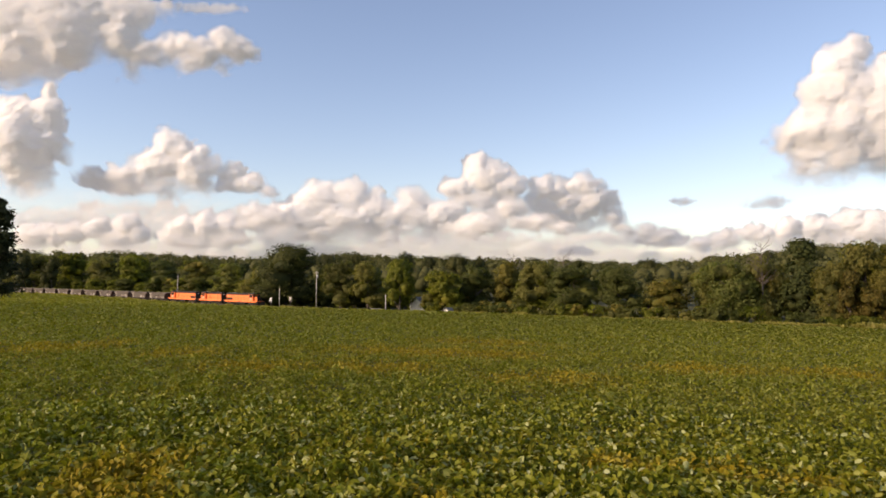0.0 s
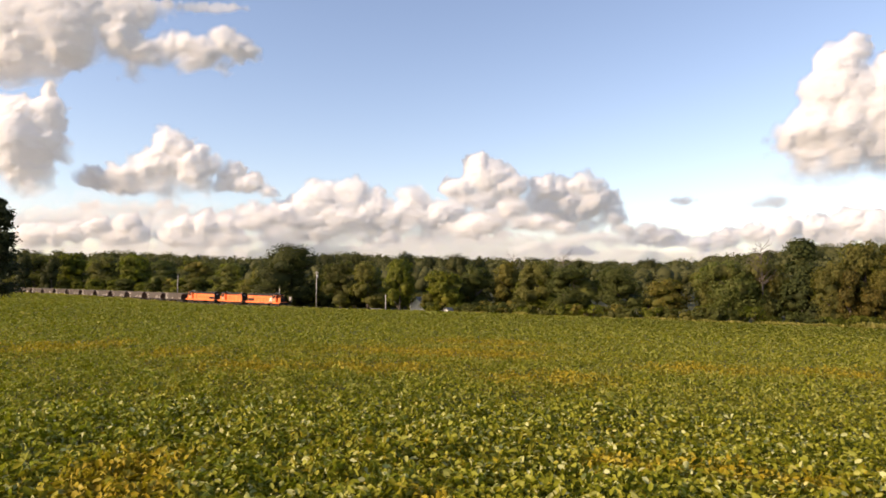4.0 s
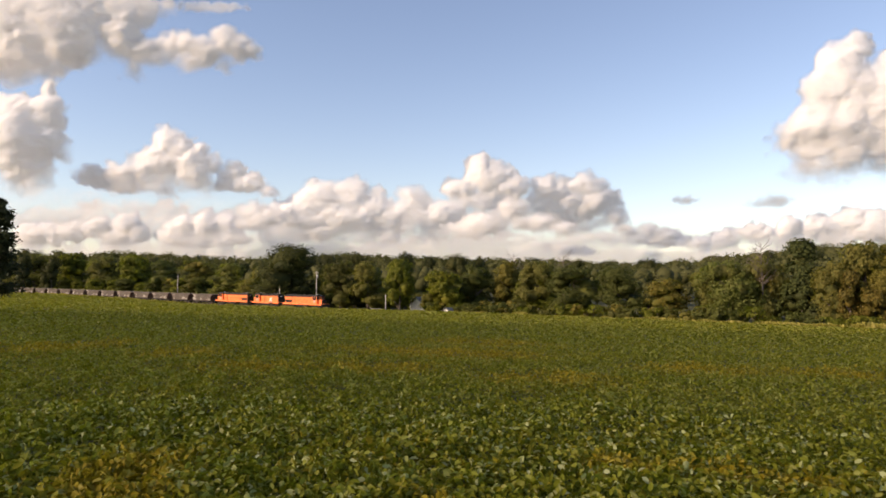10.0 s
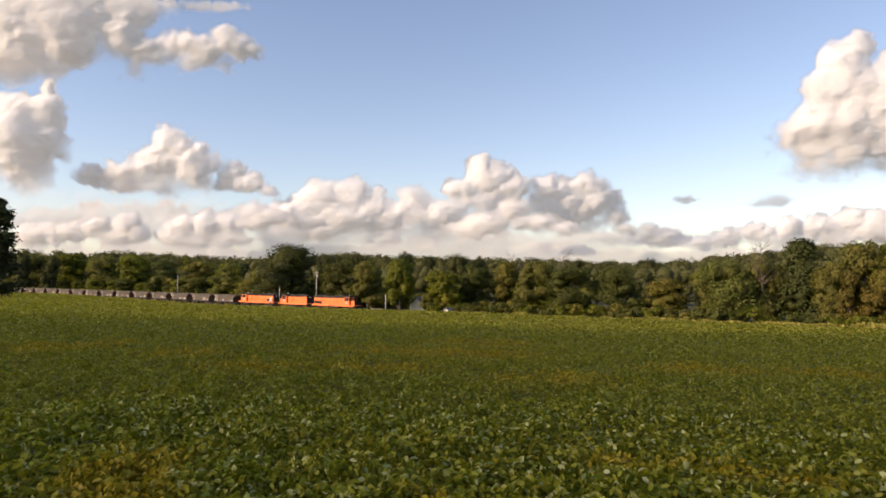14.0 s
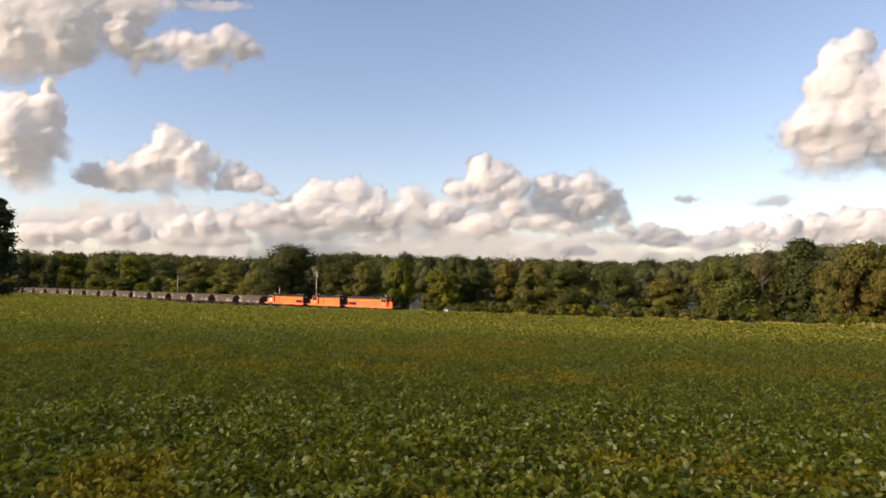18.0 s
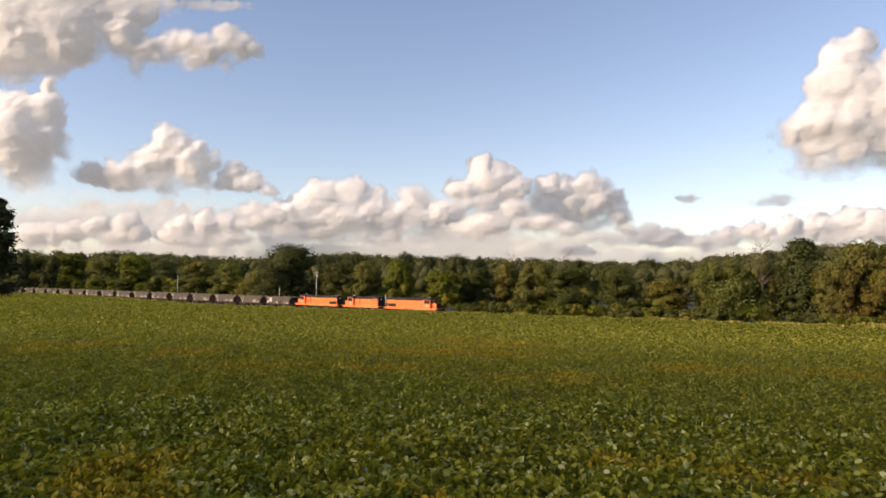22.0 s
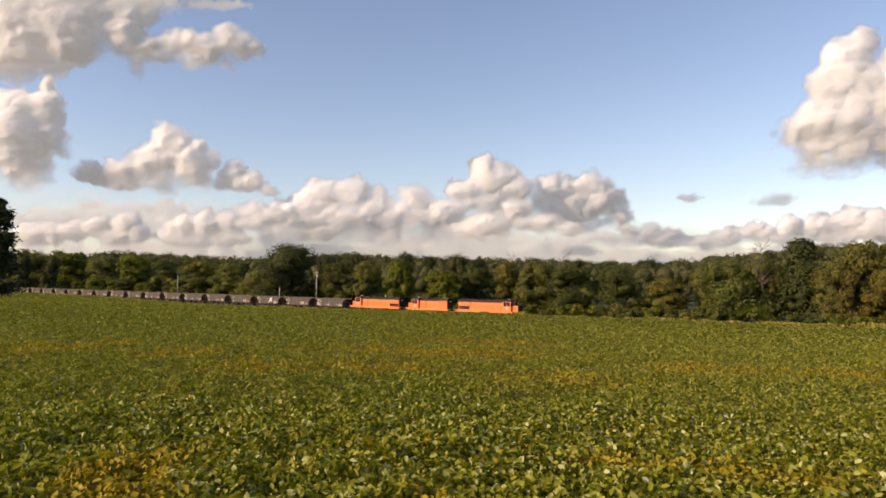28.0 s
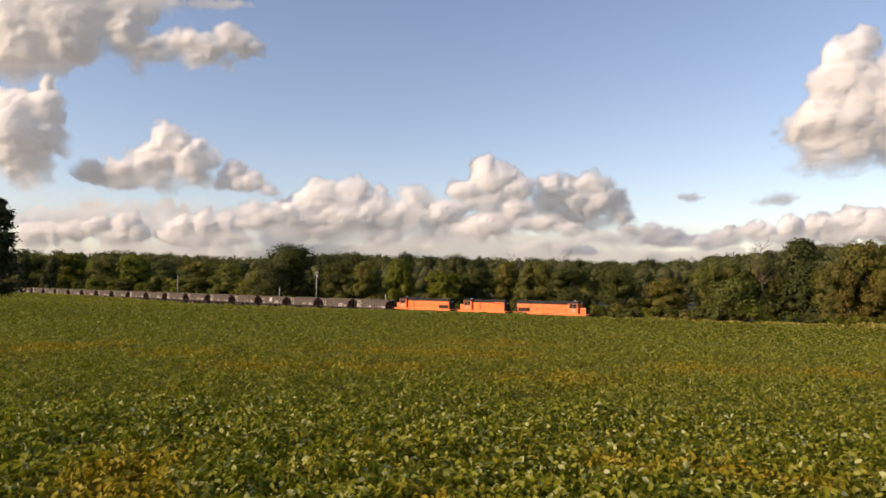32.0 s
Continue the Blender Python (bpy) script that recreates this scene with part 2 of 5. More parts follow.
def build_ground():
    us = spaced(-4000, 4000, -30, 6.0, 1.045)
    ds = np.unique(np.concatenate([spaced(-4000, 1500, 0, 0.9, 1.06), np.arange(-5, 14, 0.5)]))
    u, d = np.meshgrid(us, ds)
    x, y = plan_xy(u, d)
    z = ground_z(x, y)
    v = np.stack([x, y, z], -1).reshape(-1, 3)
    nu, nd = len(us), len(ds)
    i = (np.arange(nd - 1)[:, None] * nu + np.arange(nu - 1)).ravel()
    f = np.stack([i, i + nu, i + nu + 1, i + 1], -1)
    ob = new("ground", grid_mesh("ground", v, f, SOIL, True))
    tagged(ob, "dark earth of a gently falling field and valley", "ground", kind="structure")


build_ground()


def scatter_leaves(points, size, rng, upright, aspect=0.55, fold=0.25, round_leaf=False):
    """Kite-shaped leaves folded along the midrib: points n x 3, size n. upright: how far the blades tilt from lying flat."""
    n = len(points)
    nrm = rng.normal(size=(n, 3))
    nrm /= np.linalg.norm(nrm, axis=1)[:, None]
    nrm = nrm * upright + np.array([0, 0, 1.0])
    nrm /= np.linalg.norm(nrm, axis=1)[:, None]
    a = rng.normal(size=(n, 3))
    a -= nrm * (a * nrm).sum(1)[:, None]
    a /= np.linalg.norm(a, axis=1)[:, None]
    b = np.cross(nrm, a)
    s = size[:, None]
    up = nrm * s * fold
    if round_leaf:
        v = np.stack([points - a * s, points + b * s * aspect + up - a * s * 0.45, points + b * s * aspect * 0.85 + up + a * s * 0.4, points + a * s, points - b * s * aspect * 0.85 + up + a * s * 0.4, points - b * s * aspect + up - a * s * 0.45], 1)
        k = np.arange(n)[:, None] * 6
        return v.reshape(-1, 3), np.concatenate([k + np.array([0, 3, 2]), k + np.array([0, 2, 1]), k + np.array([0, 5, 4]), k + np.array([0, 4, 3])], 1).reshape(-1, 3)
    v = np.stack([points - a * s, points + b * s * aspect + up - a * s * 0.15, points + a * s, points - b * s * aspect + up - a * s * 0.15], 1)
    k = np.arange(n)[:, None] * 4
    return v.reshape(-1, 3), np.concatenate([k + np.array([0, 2, 1]), k + np.array([0, 3, 2])], 1).reshape(-1, 3)


def smooth_noise(x, y, rng, waves=14, size=10.0):
    out = np.zeros_like(x)
    for _ in range(waves):
        a, k, p = rng.uniform(0, 6.3), rng.uniform(0.5, 2.0) * 6.28 / size, rng.uniform(0, 6.3)
        out += np.sin((x * math.cos(a) + y * math.sin(a)) * k + p)
    return out / math.sqrt(waves / 2)


# turned patches in the crop: x, y, half-widths
PATCHES = [(-11.1, 18.7, 0.9, 1.2), (-10.8, 21.6, 0.7, 1.2), (-7.3, 18.8, 0.9, 1.3), (-4.4, 15.9, 1.0, 0.9), (-1.6, 16.6, 1.0, 1.0), (2.2, 15.2, 1.1, 0.8), (6.8, 18.3, 1.2, 0.8),
           (-2.85, 6.2, 0.42, 0.8), (-2.5, 5.4, 0.35, 0.4), (1.77, 7.1, 0.3, 0.3), (2.34, 6.8, 0.42, 0.3), (3.13, 6.4, 0.42, 0.35), (-0.1, 5.5, 0.14, 0.2), (1.7, 28.4, 1.8, 1.6), (11.0, 18.5, 1.5, 0.8), (-0.3, 22.0, 3.0, 1.5)]


def build_crop():
    rng = np.random.default_rng(3)
    r_edges = np.geomspace(2.2, 560, 90)
    pts, sizes = [], []
    for r0, r1 in zip(r_edges[:-1], r_edges[1:]):
        r = (r0 + r1) / 2
        s = max(0.038, 0.0018 * r) + 0.001 * max(0, r - 80)
        cover = min(2.2, max(0.30, 12 / r))
        half = 0.74 if r < 10 else 0.62
        n = int(1.919 * half * r * (r1 - r0) * cover / (1.2 * s * s))
        rr = np.sqrt(rng.uniform(r0 * r0, r1 * r1, n))
        a = rng.uniform(-half, half, n)
        x, y = rr * np.sin(a), rr * np.cos(a)
        u, d = plan_ud(x, y)
        keep = (d > 9.0 + 0.8 * np.sin(u * 0.13)) & (u > -520)
        x, y = x[keep], y[keep]
        pts.append(np.stack([x, y], -1))
        sizes.append(s * rng.uniform(0.7, 1.25, len(x)))
    for r in np.concatenate([np.arange(1.6, 28, 0.8), np.arange(28.4, 130, 3.0)]):        # the field beside the camera
        wide = 0.8 if r < 28 else 3.0
        s = 0.045 + 0.0045 * r if r < 28 else 0.2 + 0.006 * r
        n = int(2.4 * r * wide * (1.0 if r < 28 else 0.6) / (1.2 * s * s))
        a = rng.uniform(0.62 if r > 10 else 0.74, 1.95, n) * rng.choice([-1, 1], n)
        rr = r + rng.uniform(0, wide, n)
        x, y = rr * np.sin(a), rr * np.cos(a)
        keep = plan_ud(x, y)[1] > 9
        pts.append(np.stack([x, y], -1)[keep])
        sizes.append(np.full(keep.sum(), s))
    p, s = np.concatenate(pts), np.concatenate(sizes)
    x, y = p[:, 0], p[:, 1]
    lump = np.interp(y, [8, 14, 70, 110], [0.035, 0.06, 0.06, 0.03]) * smooth_noise(x, y, rng, 12, 0.7) + 0.03 * smooth_noise(x, y, rng, 12, 4.0)
    z = crop_top(x, y) + lump - np.abs(rng.normal(size=len(x))) * np.interp(y, [8, 40, 120], [0.17, 0.12, 0.06])
    tilt = np.interp(y, [4, 20, 50, 110], [1.25, 1.05, 0.60, 0.25])[:, None]
    near = np.hypot(x, y) < 11
    order = np.concatenate([np.flatnonzero(near), np.flatnonzero(~near)])
    x, y, z, s, tilt = x[order], y[order], z[order], s[order] * 1.06, tilt[order]
    k = int(near.sum())
    p = np.stack([x, y, z], -1)
    v, f = scatter_leaves(p[:k], s[:k], rng, tilt[:k], round_leaf=True)
    v2, f2 = scatter_leaves(p[k:], s[k:], rng, tilt[k:])
    v, f = np.concatenate([v, v2]), np.concatenate([f, f2 + len(v)])
    turned = 0.10 * smooth_noise(x, y, rng, 16, 6.0) + 0.05 * smooth_noise(x, y, rng, 12, 1.5) - 0.08
    for px, py, wx, wy in PATCHES:
        turned += (1.35 if py < 10 else 1.7) * np.exp(-((x - px) / (1.15 * wx)) ** 2 - ((y - py) / (1.15 * wy)) ** 2)
    turned = np.clip(turned + rng.normal(size=len(x)) * 0.2, 0, 0.82)
    me = grid_mesh("soybean_crop", v, f, CROP_LEAF)
    me.materials.append(CROP_FAR)
    me.polygons.foreach_set("material_index", (np.arange(len(f)) >= len(f) - len(f2)).astype(np.int32))
    at = me.attributes.new("turned", "FLOAT", "POINT")
    at.data.foreach_set("value", np.concatenate([np.repeat(turned[:k], 6), np.repeat(turned[k:], 4)]).astype(np.float32))
    ob = new("soybean_crop", me)
    tagged(ob, "dense green soybean crop with patches turning yellow", "crop", kind="stuff")


build_crop()


def build_verge():
    rng = np.random.default_rng(4)
    n = 130000
    u = rng.uniform(-420, 140, n)
    pick = rng.random(n)
    d = np.where(pick < 0.55, rng.uniform(7.6, 10.8, n), np.where(pick < 0.8, rng.uniform(3.4, 8.2, n), rng.uniform(-9, -3.2, n)))
    x, y = plan_xy(u, d)
    h = rng.uniform(0.25, 0.75, n) * (1 + 0.35 * smooth_noise(x, y, rng, 10, 9.0)).clip(0.4, 1.8)
    h = np.where(d > 8.2, h + np.interp(u, [-420, -170, -90, 0, 25, 140], [0.4, 0.3, 0.05, 0.1, 0.6, 0.65]), h)
    z = ground_z(x, y)
    a = rng.uniform(0, 3.14, n)
    w = 0.22 + 0.2 * rng.random(n)
    dx, dy = np.cos(a) * w, np.sin(a) * w
    lean = rng.normal(size=(n, 2)) * 0.2
    v = np.stack([np.stack([x - dx, y - dy, z], -1), np.stack([x + dx, y + dy, z], -1), np.stack([x + lean[:, 0] + dx * 0.4, y + lean[:, 1] + dy * 0.4, z + h], -1), np.stack([x + lean[:, 0] - dx * 0.4, y + lean[:, 1] - dy * 0.4, z + h * 0.9], -1)], 1)
    ob = new("verge_grass", grid_mesh("verge_grass", v.reshape(-1, 3), np.arange(4 * n).reshape(-1, 4), GRASS))
    tagged(ob, "tall dry pale grass along the railway", "grass", kind="stuff")


build_verge()


# ---------------- railway ----------------
def build_track():
    us = np.arange(-900, 500, 4.0)

    def strip(name, section, material, label, parent=None):
        rows = []
        for u in us:
            for d, h in section:
                x, y = plan_xy(u, d)
                rows.append((x, y, rail_z(u) + h))
        k = len(section)
        v = np.array(rows)
        i = (np.arange(len(us) - 1)[:, None] * k + np.arange(k - 1)).ravel()
        me = grid_mesh(name, v, np.stack([i, i + 1, i + k + 1, i + k], -1), material)
        ob = new(name, me)
        if parent:
            ob.parent = parent
        return ob

    bed = strip("track_bed", [(-3.6, -0.9), (-2.0, -0.18), (2.0, -0.18), (3.6, -0.9)], BALLAST, "")
    tagged(bed, "grey stone ballast bed of a railway line", "track", kind="structure")
    for side in (-0.7525, 0.7525):
        strip("rail", [(side - 0.07, -0.16), (side - 0.02, -0.12), (side - 0.036, -0.04), (side - 0.036, 0), (side + 0.036, 0), (side + 0.036, -0.04), (side + 0.02, -0.12), (side + 0.07, -0.16)], STEEL, "", bed)
    bm = bmesh.new()
    box(bm, -0.115, 0.115, -1.3, 1.3, -0.33, -0.155)
    tie = mesh_of("tie", bm, TIE)
    for i in range(300):
        u = 40 - i * 0.6
        x, y = plan_xy(u, 0)
        part("tie", tie, None, bed, at=pose(x, y, rail_z(u), 0, 0, HEADING))


build_track()

# ---------------- trees ----------------
def leaf_quads(centres, normals, size, rng, jitter=0.6):
    """Small ragged leaf sprays facing roughly along the normals."""
    n = len(centres)
    nrm = normals + rng.normal(size=(n, 3)) * jitter * 0.6
    nrm /= np.linalg.norm(nrm, axis=1)[:, None] + 1e-9
    a = rng.normal(size=(n, 3))
    a -= nrm * (a * nrm).sum(1)[:, None]
    a /= np.linalg.norm(a, axis=1)[:, None] + 1e-9
    b = np.cross(nrm, a)
    s = size[:, None]
    k = rng.uniform(0.55, 1.0, (n, 4, 1))
    v = np.stack([centres - a * s * k[:, 0], centres + b * s * 0.8 * k[:, 1], centres + a * s * k[:, 2], centres - b * s * 0.8 * k[:, 3]], 1)
    return v.reshape(-1, 3), np.arange(4 * n).reshape(-1, 4)


def crown_points(h, w, base, rng, clumps, per, droop=0.0, top=1.0, swell=1.0, masses=14):
    """Leaf places and outward directions for a crown: a few uneven masses on the limbs, each covered in clumps of leaves.
    Also the clumps' centres, and the masses as (centre, radius)."""
    t = np.append(0.02 + 0.9 * (rng.permutation(masses - 1) + rng.random(masses - 1)) / (masses - 1), 0.93)
    ang = np.arange(masses) * 2.4 + rng.uniform(-0.6, 0.6, masses)
    prof = np.sqrt(np.clip(1 - ((t - 0.36) / 0.70) ** 2, 0.03, 1)) ** top if top < 1.5 else (1.02 - t) ** 0.8
    big = swell * w * rng.uniform(0.19, 0.29, masses) * (0.72 + 0.38 * prof)
    rad = np.clip(w / 2 * prof * rng.uniform(0.82, 1.08, masses) - big * 0.75, 0, None) * np.sqrt(rng.uniform(0.35, 1, masses))
    mc = np.stack([rad * np.cos(ang), rad * np.sin(ang), base + (h - base) * t], -1)
    mc[:, 2] = np.clip(mc[:, 2], base + big * 0.5, np.maximum(h - big * 0.95, base + big * 0.5))
    who = rng.choice(masses, clumps, p=big ** 2 / (big ** 2).sum())
    o = rng.normal(size=(clumps, 3))
    o[:, 2] = np.where(o[:, 2] < -0.5, -o[:, 2], o[:, 2])
    o[:, :2] += 0.5 * mc[who][:, :2] / (np.hypot(mc[who][:, 0], mc[who][:, 1])[:, None] + 0.1)
    o /= np.linalg.norm(o, axis=1)[:, None]
    c = mc[who] + o * (big[who] * rng.uniform(0.62, 1.05, clumps))[:, None] * np.array([1, 1, 0.88])
    size = swell * w * rng.uniform(0.055, 0.125, clumps)
    c[:, 2] = np.minimum(c[:, 2], h - size * 0.5)
    d = rng.normal(size=(clumps, per, 3)) + 0.55 * o[:, None]
    d /= np.linalg.norm(d, axis=2)[..., None]
    r = rng.uniform(0.4, 1.0, (clumps, per, 1)) ** 0.5 * (1 + 0.15 * rng.normal(size=(clumps, per, 1)))
    p = c[:, None] + d * r * size[:, None, None] * np.array([1.15, 1.15, 0.8])
    p[..., 2] -= droop * w * rng.random((clumps, per)) ** 2
    return p.reshape(-1, 3), (d * 0.45 + o[:, None] * 0.75 + np.array([0, 0, 0.15])).reshape(-1, 3), c, (mc, big)


def make_tree(name, h, w, base, seed, leaf, clumps=95, per=26, spray=0.45, droop=0.0, top=1.0):
    rng = np.random.default_rng(seed)
    root = new(name)
    pts, nrm, c, (mc, big) = crown_points(h, w, base, rng, clumps, per, droop, top)
    keep = pts[:, 2] > 0.3
    v, f = leaf_quads(pts[keep], nrm[keep], spray * rng.uniform(0.6, 1.3, keep.sum()), rng)
    ball = bmesh.new()
    bmesh.ops.create_icosphere(ball, subdivisions=2, radius=1)
    bv = np.array([q.co[:] for q in ball.verts])
    bf = np.array([[q.index for q in fc.verts] for fc in ball.faces])
    ball.free()
    hv, hf = [], []
    for k, (centre, s) in enumerate(zip(mc, big)):
        q = bv * (s * 0.64) * np.array([1.0, 1.0, 0.85]) * (1 + 0.14 * rng.normal(size=(len(bv), 1))) + centre
        q[:, 2] = np.maximum(q[:, 2], 0.3)
        hv.append(q), hf.append(bf + k * len(bv))
    hv, hf = np.concatenate(hv), np.concatenate(hf)
    part("crown", grid_mesh("crown", v, f, leaf), None, root)
    part("inner_foliage", grid_mesh("inner_foliage", hv, hf, leaf), None, root)
    bm = bmesh.new()
    r = 0.022 * h + 0.06
    knee = Vector((rng.normal() * 0.25, rng.normal() * 0.25, h * 0.4))
    rod(bm, (0, 0, -0.4), (0, 0, 0.5), r * 1.5, r * 1.05, 10)
    rod(bm, (0, 0, 0.4), knee, r * 1.05, r * 0.7, 10)
    rod(bm, knee, (knee.x * 0.5, knee.y * 0.5, h * 0.85), r * 0.7, r * 0.14, 8)
    part("trunk", bm, BARK, root, smooth=True)
    for i in rng.choice(len(c), 12, replace=False):
        z0 = max(base * 0.6, c[i][2] - (0.25 + 0.3 * rng.random()) * (abs(c[i][0]) + abs(c[i][1])) - 0.5)
        z0 = min(max(z0, 0.25 * h if base > 2 else 0.5), h * 0.7)
        a, b = Vector((knee.x * z0 / h * 2 * 0.5, knee.y * z0 / h * 2 * 0.5, z0)), Vector(c[i])
        m = (a + b) / 2 + Vector((0, 0, 0.06 * (b - a).length))
        bm = bmesh.new()
        rod(bm, a, m, r * 0.42, r * 0.27, 6), rod(bm, m - (m - a) * 0.03, b, r * 0.27, r * 0.07, 5)
        part("limb", bm, BARK, root, smooth=True)
    return root


def make_spruce(name, h, w, seed):
    """A ragged old conifer: tiers of boughs with sky between them."""
    rng = np.random.default_rng(seed)
    root = new(name)
    bm = bmesh.new()
    rod(bm, (0, 0, -0.4), (0, 0, h * 0.98), 0.28, 0.03, 10)
    part("trunk", bm, BARK, root, smooth=True)
    bm = bmesh.new()
    P, N = [], []
    for i in range(190):
        t = rng.uniform(0.0, 1) ** 0.85
        z = h * (0.10 + 0.88 * t)
        wide = w / 2 * (0.35 + 0.65 * (1 - t) ** 0.6) * rng.uniform(0.55, 1.1) * (1 if t < 0.9 else 0.6)
        a = rng.uniform(0, 6.283)
        tip = np.array([wide * math.cos(a), wide * math.sin(a), z + rng.uniform(-0.12, 0.22) * wide])
        rod(bm, (0, 0, z), tip, 0.05, 0.012, 5)
        n = 80
        k = rng.uniform(0.25, 1.05, n)[:, None]
        p = np.array([0, 0, z]) * (1 - k) + tip * k + rng.normal(size=(n, 3)) * np.array([0.26, 0.26, 0.24]) * (0.5 + wide * 0.22)
        P.append(p), N.append(np.tile([0, 0, 0.8], (n, 1)))
    part("branchwork", bm, BARK, root, smooth=True)
    v, f = leaf_quads(np.concatenate(P), np.concatenate(N), 0.26 * rng.uniform(0.6, 1.3, sum(map(len, P))), rng, 0.9)
    part("crown", grid_mesh("crown", v, f, NEEDLE), None, root)
    return root


def make_dead_tree(h, seed):
    rng = np.random.default_rng(seed)
    root = new("dead_tree")
    bm = bmesh.new()
    rod(bm, (0, 0, -0.3), (0.1, 0, h * 0.5), 0.22, 0.15), rod(bm, (0.1, 0, h * 0.5), (-0.1, 0.1, h), 0.15, 0.02)
    part("trunk", bm, BARK, root, smooth=True)
    bm = bmesh.new()
    for i in range(34):
        z = h * rng.uniform(0.45, 0.95)
        a, l = rng.uniform(0, 6.283), h * rng.uniform(0.08, 0.2)
        tip = Vector((math.cos(a) * l, math.sin(a) * l, z + l * rng.uniform(0.4, 1.0)))
        rod(bm, (0, 0, z), tip, 0.06, 0.015, 5)
        for j in range(3):
            s = Vector((0, 0, z)).lerp(tip, rng.uniform(0.4, 0.9))
            rod(bm, s, s + Vector(rng.normal(size=3) * 0.5 + np.array([0, 0, 0.5])), 0.025, 0.01, 4)
    part("branchwork", bm, BARK, root)
    return root


TREE_KINDS = {
    # kind: (name, leaf, height, width, crown base, droop, top, clumps, label)
    "dark": ("broadleaf_tree", LEAF_DARK, 18, 13, 1.0, 0.0, 0.9, 190, "tall dark green broadleaf tree with a rounded crown"),
    "ridge": ("broadleaf_tree", LEAF_DEEP, 18, 15, 1.0, 0.0, 0.9, 170, "dark round-headed tree standing out on the ridge"),
    "oak": ("broadleaf_tree", LEAF_OAK, 20, 19, 0.8, 0.0, 1.15, 300, "large dark round-headed broadleaf tree behind the crossing"),
    "cone": ("broadleaf_tree", LEAF_OAK, 16, 11, 0.5, 0.0, 2.0, 220, "tall dark pointed broadleaf tree above the willows"),
    "mid": ("broadleaf_tree", LEAF, 15, 11, 0.5, 0.02, 1.0, 165, "green broadleaf tree in the line behind the railway"),
    "bright": ("broadleaf_tree", LEAF_BRIGHT, 12, 10, 1.5, 0.0, 1.0, 150, "yellow-green broadleaf tree with an open crown"),
    "willow": ("willow_tree", LEAF, 13, 12, 0.6, 0.10, 1.1, 200, "broad drooping willow in grey-green leaf"),
    "rust": ("broadleaf_tree", LEAF_RUST, 10, 7, 0.6, 0.02, 1.0, 120, "small broadleaf tree turning rusty brown"),
}
templates = {}


def plant(kind, x, y, height, width, seed):
    """A tree of that kind, of that height and width, on the ground at x, y."""
    name, leaf, h, w, base, droop, top, clumps, label = TREE_KINDS[kind]
    key = (kind, seed % 3)
    z = float(ground_z(x, y))
    m = pose(x, y, z, 0, 0, (seed * 67) % 360)
    if key in templates:
        ob = copy_thing(templates[key], m)
    else:
        ob = templates[key] = make_tree(name, h, w, base, 11 + seed * 5, leaf, clumps, 41, 0.325, droop, top)
        ob.matrix_basis = m
    ob.scale = (width / w, width / w, height / h)
    return tagged(ob, label, "tree", "line of trees behind the railway")


NAMED_TREES = [(-53.6, 232, 14.8, 24.0, "oak"), (-33.0, 221, 8.9, 12.0, "mid"), (-23.6, 216, 8.4, 11.6, "mid"), (-12.6, 198, 8.5, 9.5, "bright"),
               (0.0, 192, 5.0, 11.6, "bright"), (9.4, 196, 6.7, 10.7, "dark"), (-40.8, 238, 8.2, 10.0, "mid"), (18.8, 196, 7.9, 10.1, "mid"),
               (25.8, 182, 7.4, 12.7, "mid"), (32.9, 172, 6.4, 13.1, "dark"), (42.5, 165, 6.0, 11.5, "dark"), (51.8, 158, 2.7, 11.0, "mid"),
               (61.4, 160, 5.4, 7.0, "mid"), (63.7, 152, 7.2, 13.9, "willow"), (71.5, 152, 8.0, 10.1, "willow"), (76.9, 146, 11.1, 12.4, "cone")]
NAMED_TREES_2 = [(77.5, 136, 6.2, 7.9, "mid"), (84.1, 136, 10.1, 11.3, "mid"), (78.2, 131, 4.4, 5.0, "rust"), (90.6, 134, 9.7, 12.2, "mid"),
                 (-257, 430, 19.0, 29.9, "mid"), (-218, 400, 17.9, 19.9, "bright"), (-191, 385, 15.7, 20.4, "mid"), (-158, 352, 15.4, 21.0, "bright"),
                 (-134.5, 330, 12.4, 15.3, "dark"), (-109.7, 305, 11.6, 18.7, "mid"), (-89.5, 285, 9.6, 16.5, "mid"), (-73.1, 268, 7.4, 13.3, "mid"),
                 (-284.8, 450, 18.0, 26.1, "mid"), (-303.5, 450, 19.8, 33.6, "mid")]
for i, (x, y, top, width, kind) in enumerate(NAMED_TREES + NAMED_TREES_2):
    plant(kind, x, y, top - float(ground_z(x, y)), width, i)


def fill_trees():
    """The second rank of the line of trees."""
    rng = random.Random(8)
    for i in range(46):
        u = -360 + i * 10 + rng.uniform(-2, 2)
        d = -rng.uniform(34, 75)
        x, y = plan_xy(u, d)
        kind = rng.choice(["mid", "mid", "mid", "dark", "dark", "mid"])
        if 0.30 < x / y < 0.38:      # a gap with a view of the ridge
            continue
        plant(kind, x, y, rng.uniform(5.5, 10.0) if u < -60 else rng.uniform(4.5, 7.6), rng.uniform(9, 15), i + 40)


fill_trees()


def understorey():
    """Low young trees that close the gaps between the trunks."""
    rng = random.Random(18)
    for i in range(34):
        u = -370 + i * 10.5 + rng.uniform(-3, 3)
        x, y = plan_xy(u, -rng.uniform(22, 32))
        plant(rng.choice(["mid", "mid", "dark", "bright"]), x, y, rng.uniform(5.5, 8.0) * (1.0 if u > -150 else 1.25), rng.uniform(8, 11), i + 60)


understorey()
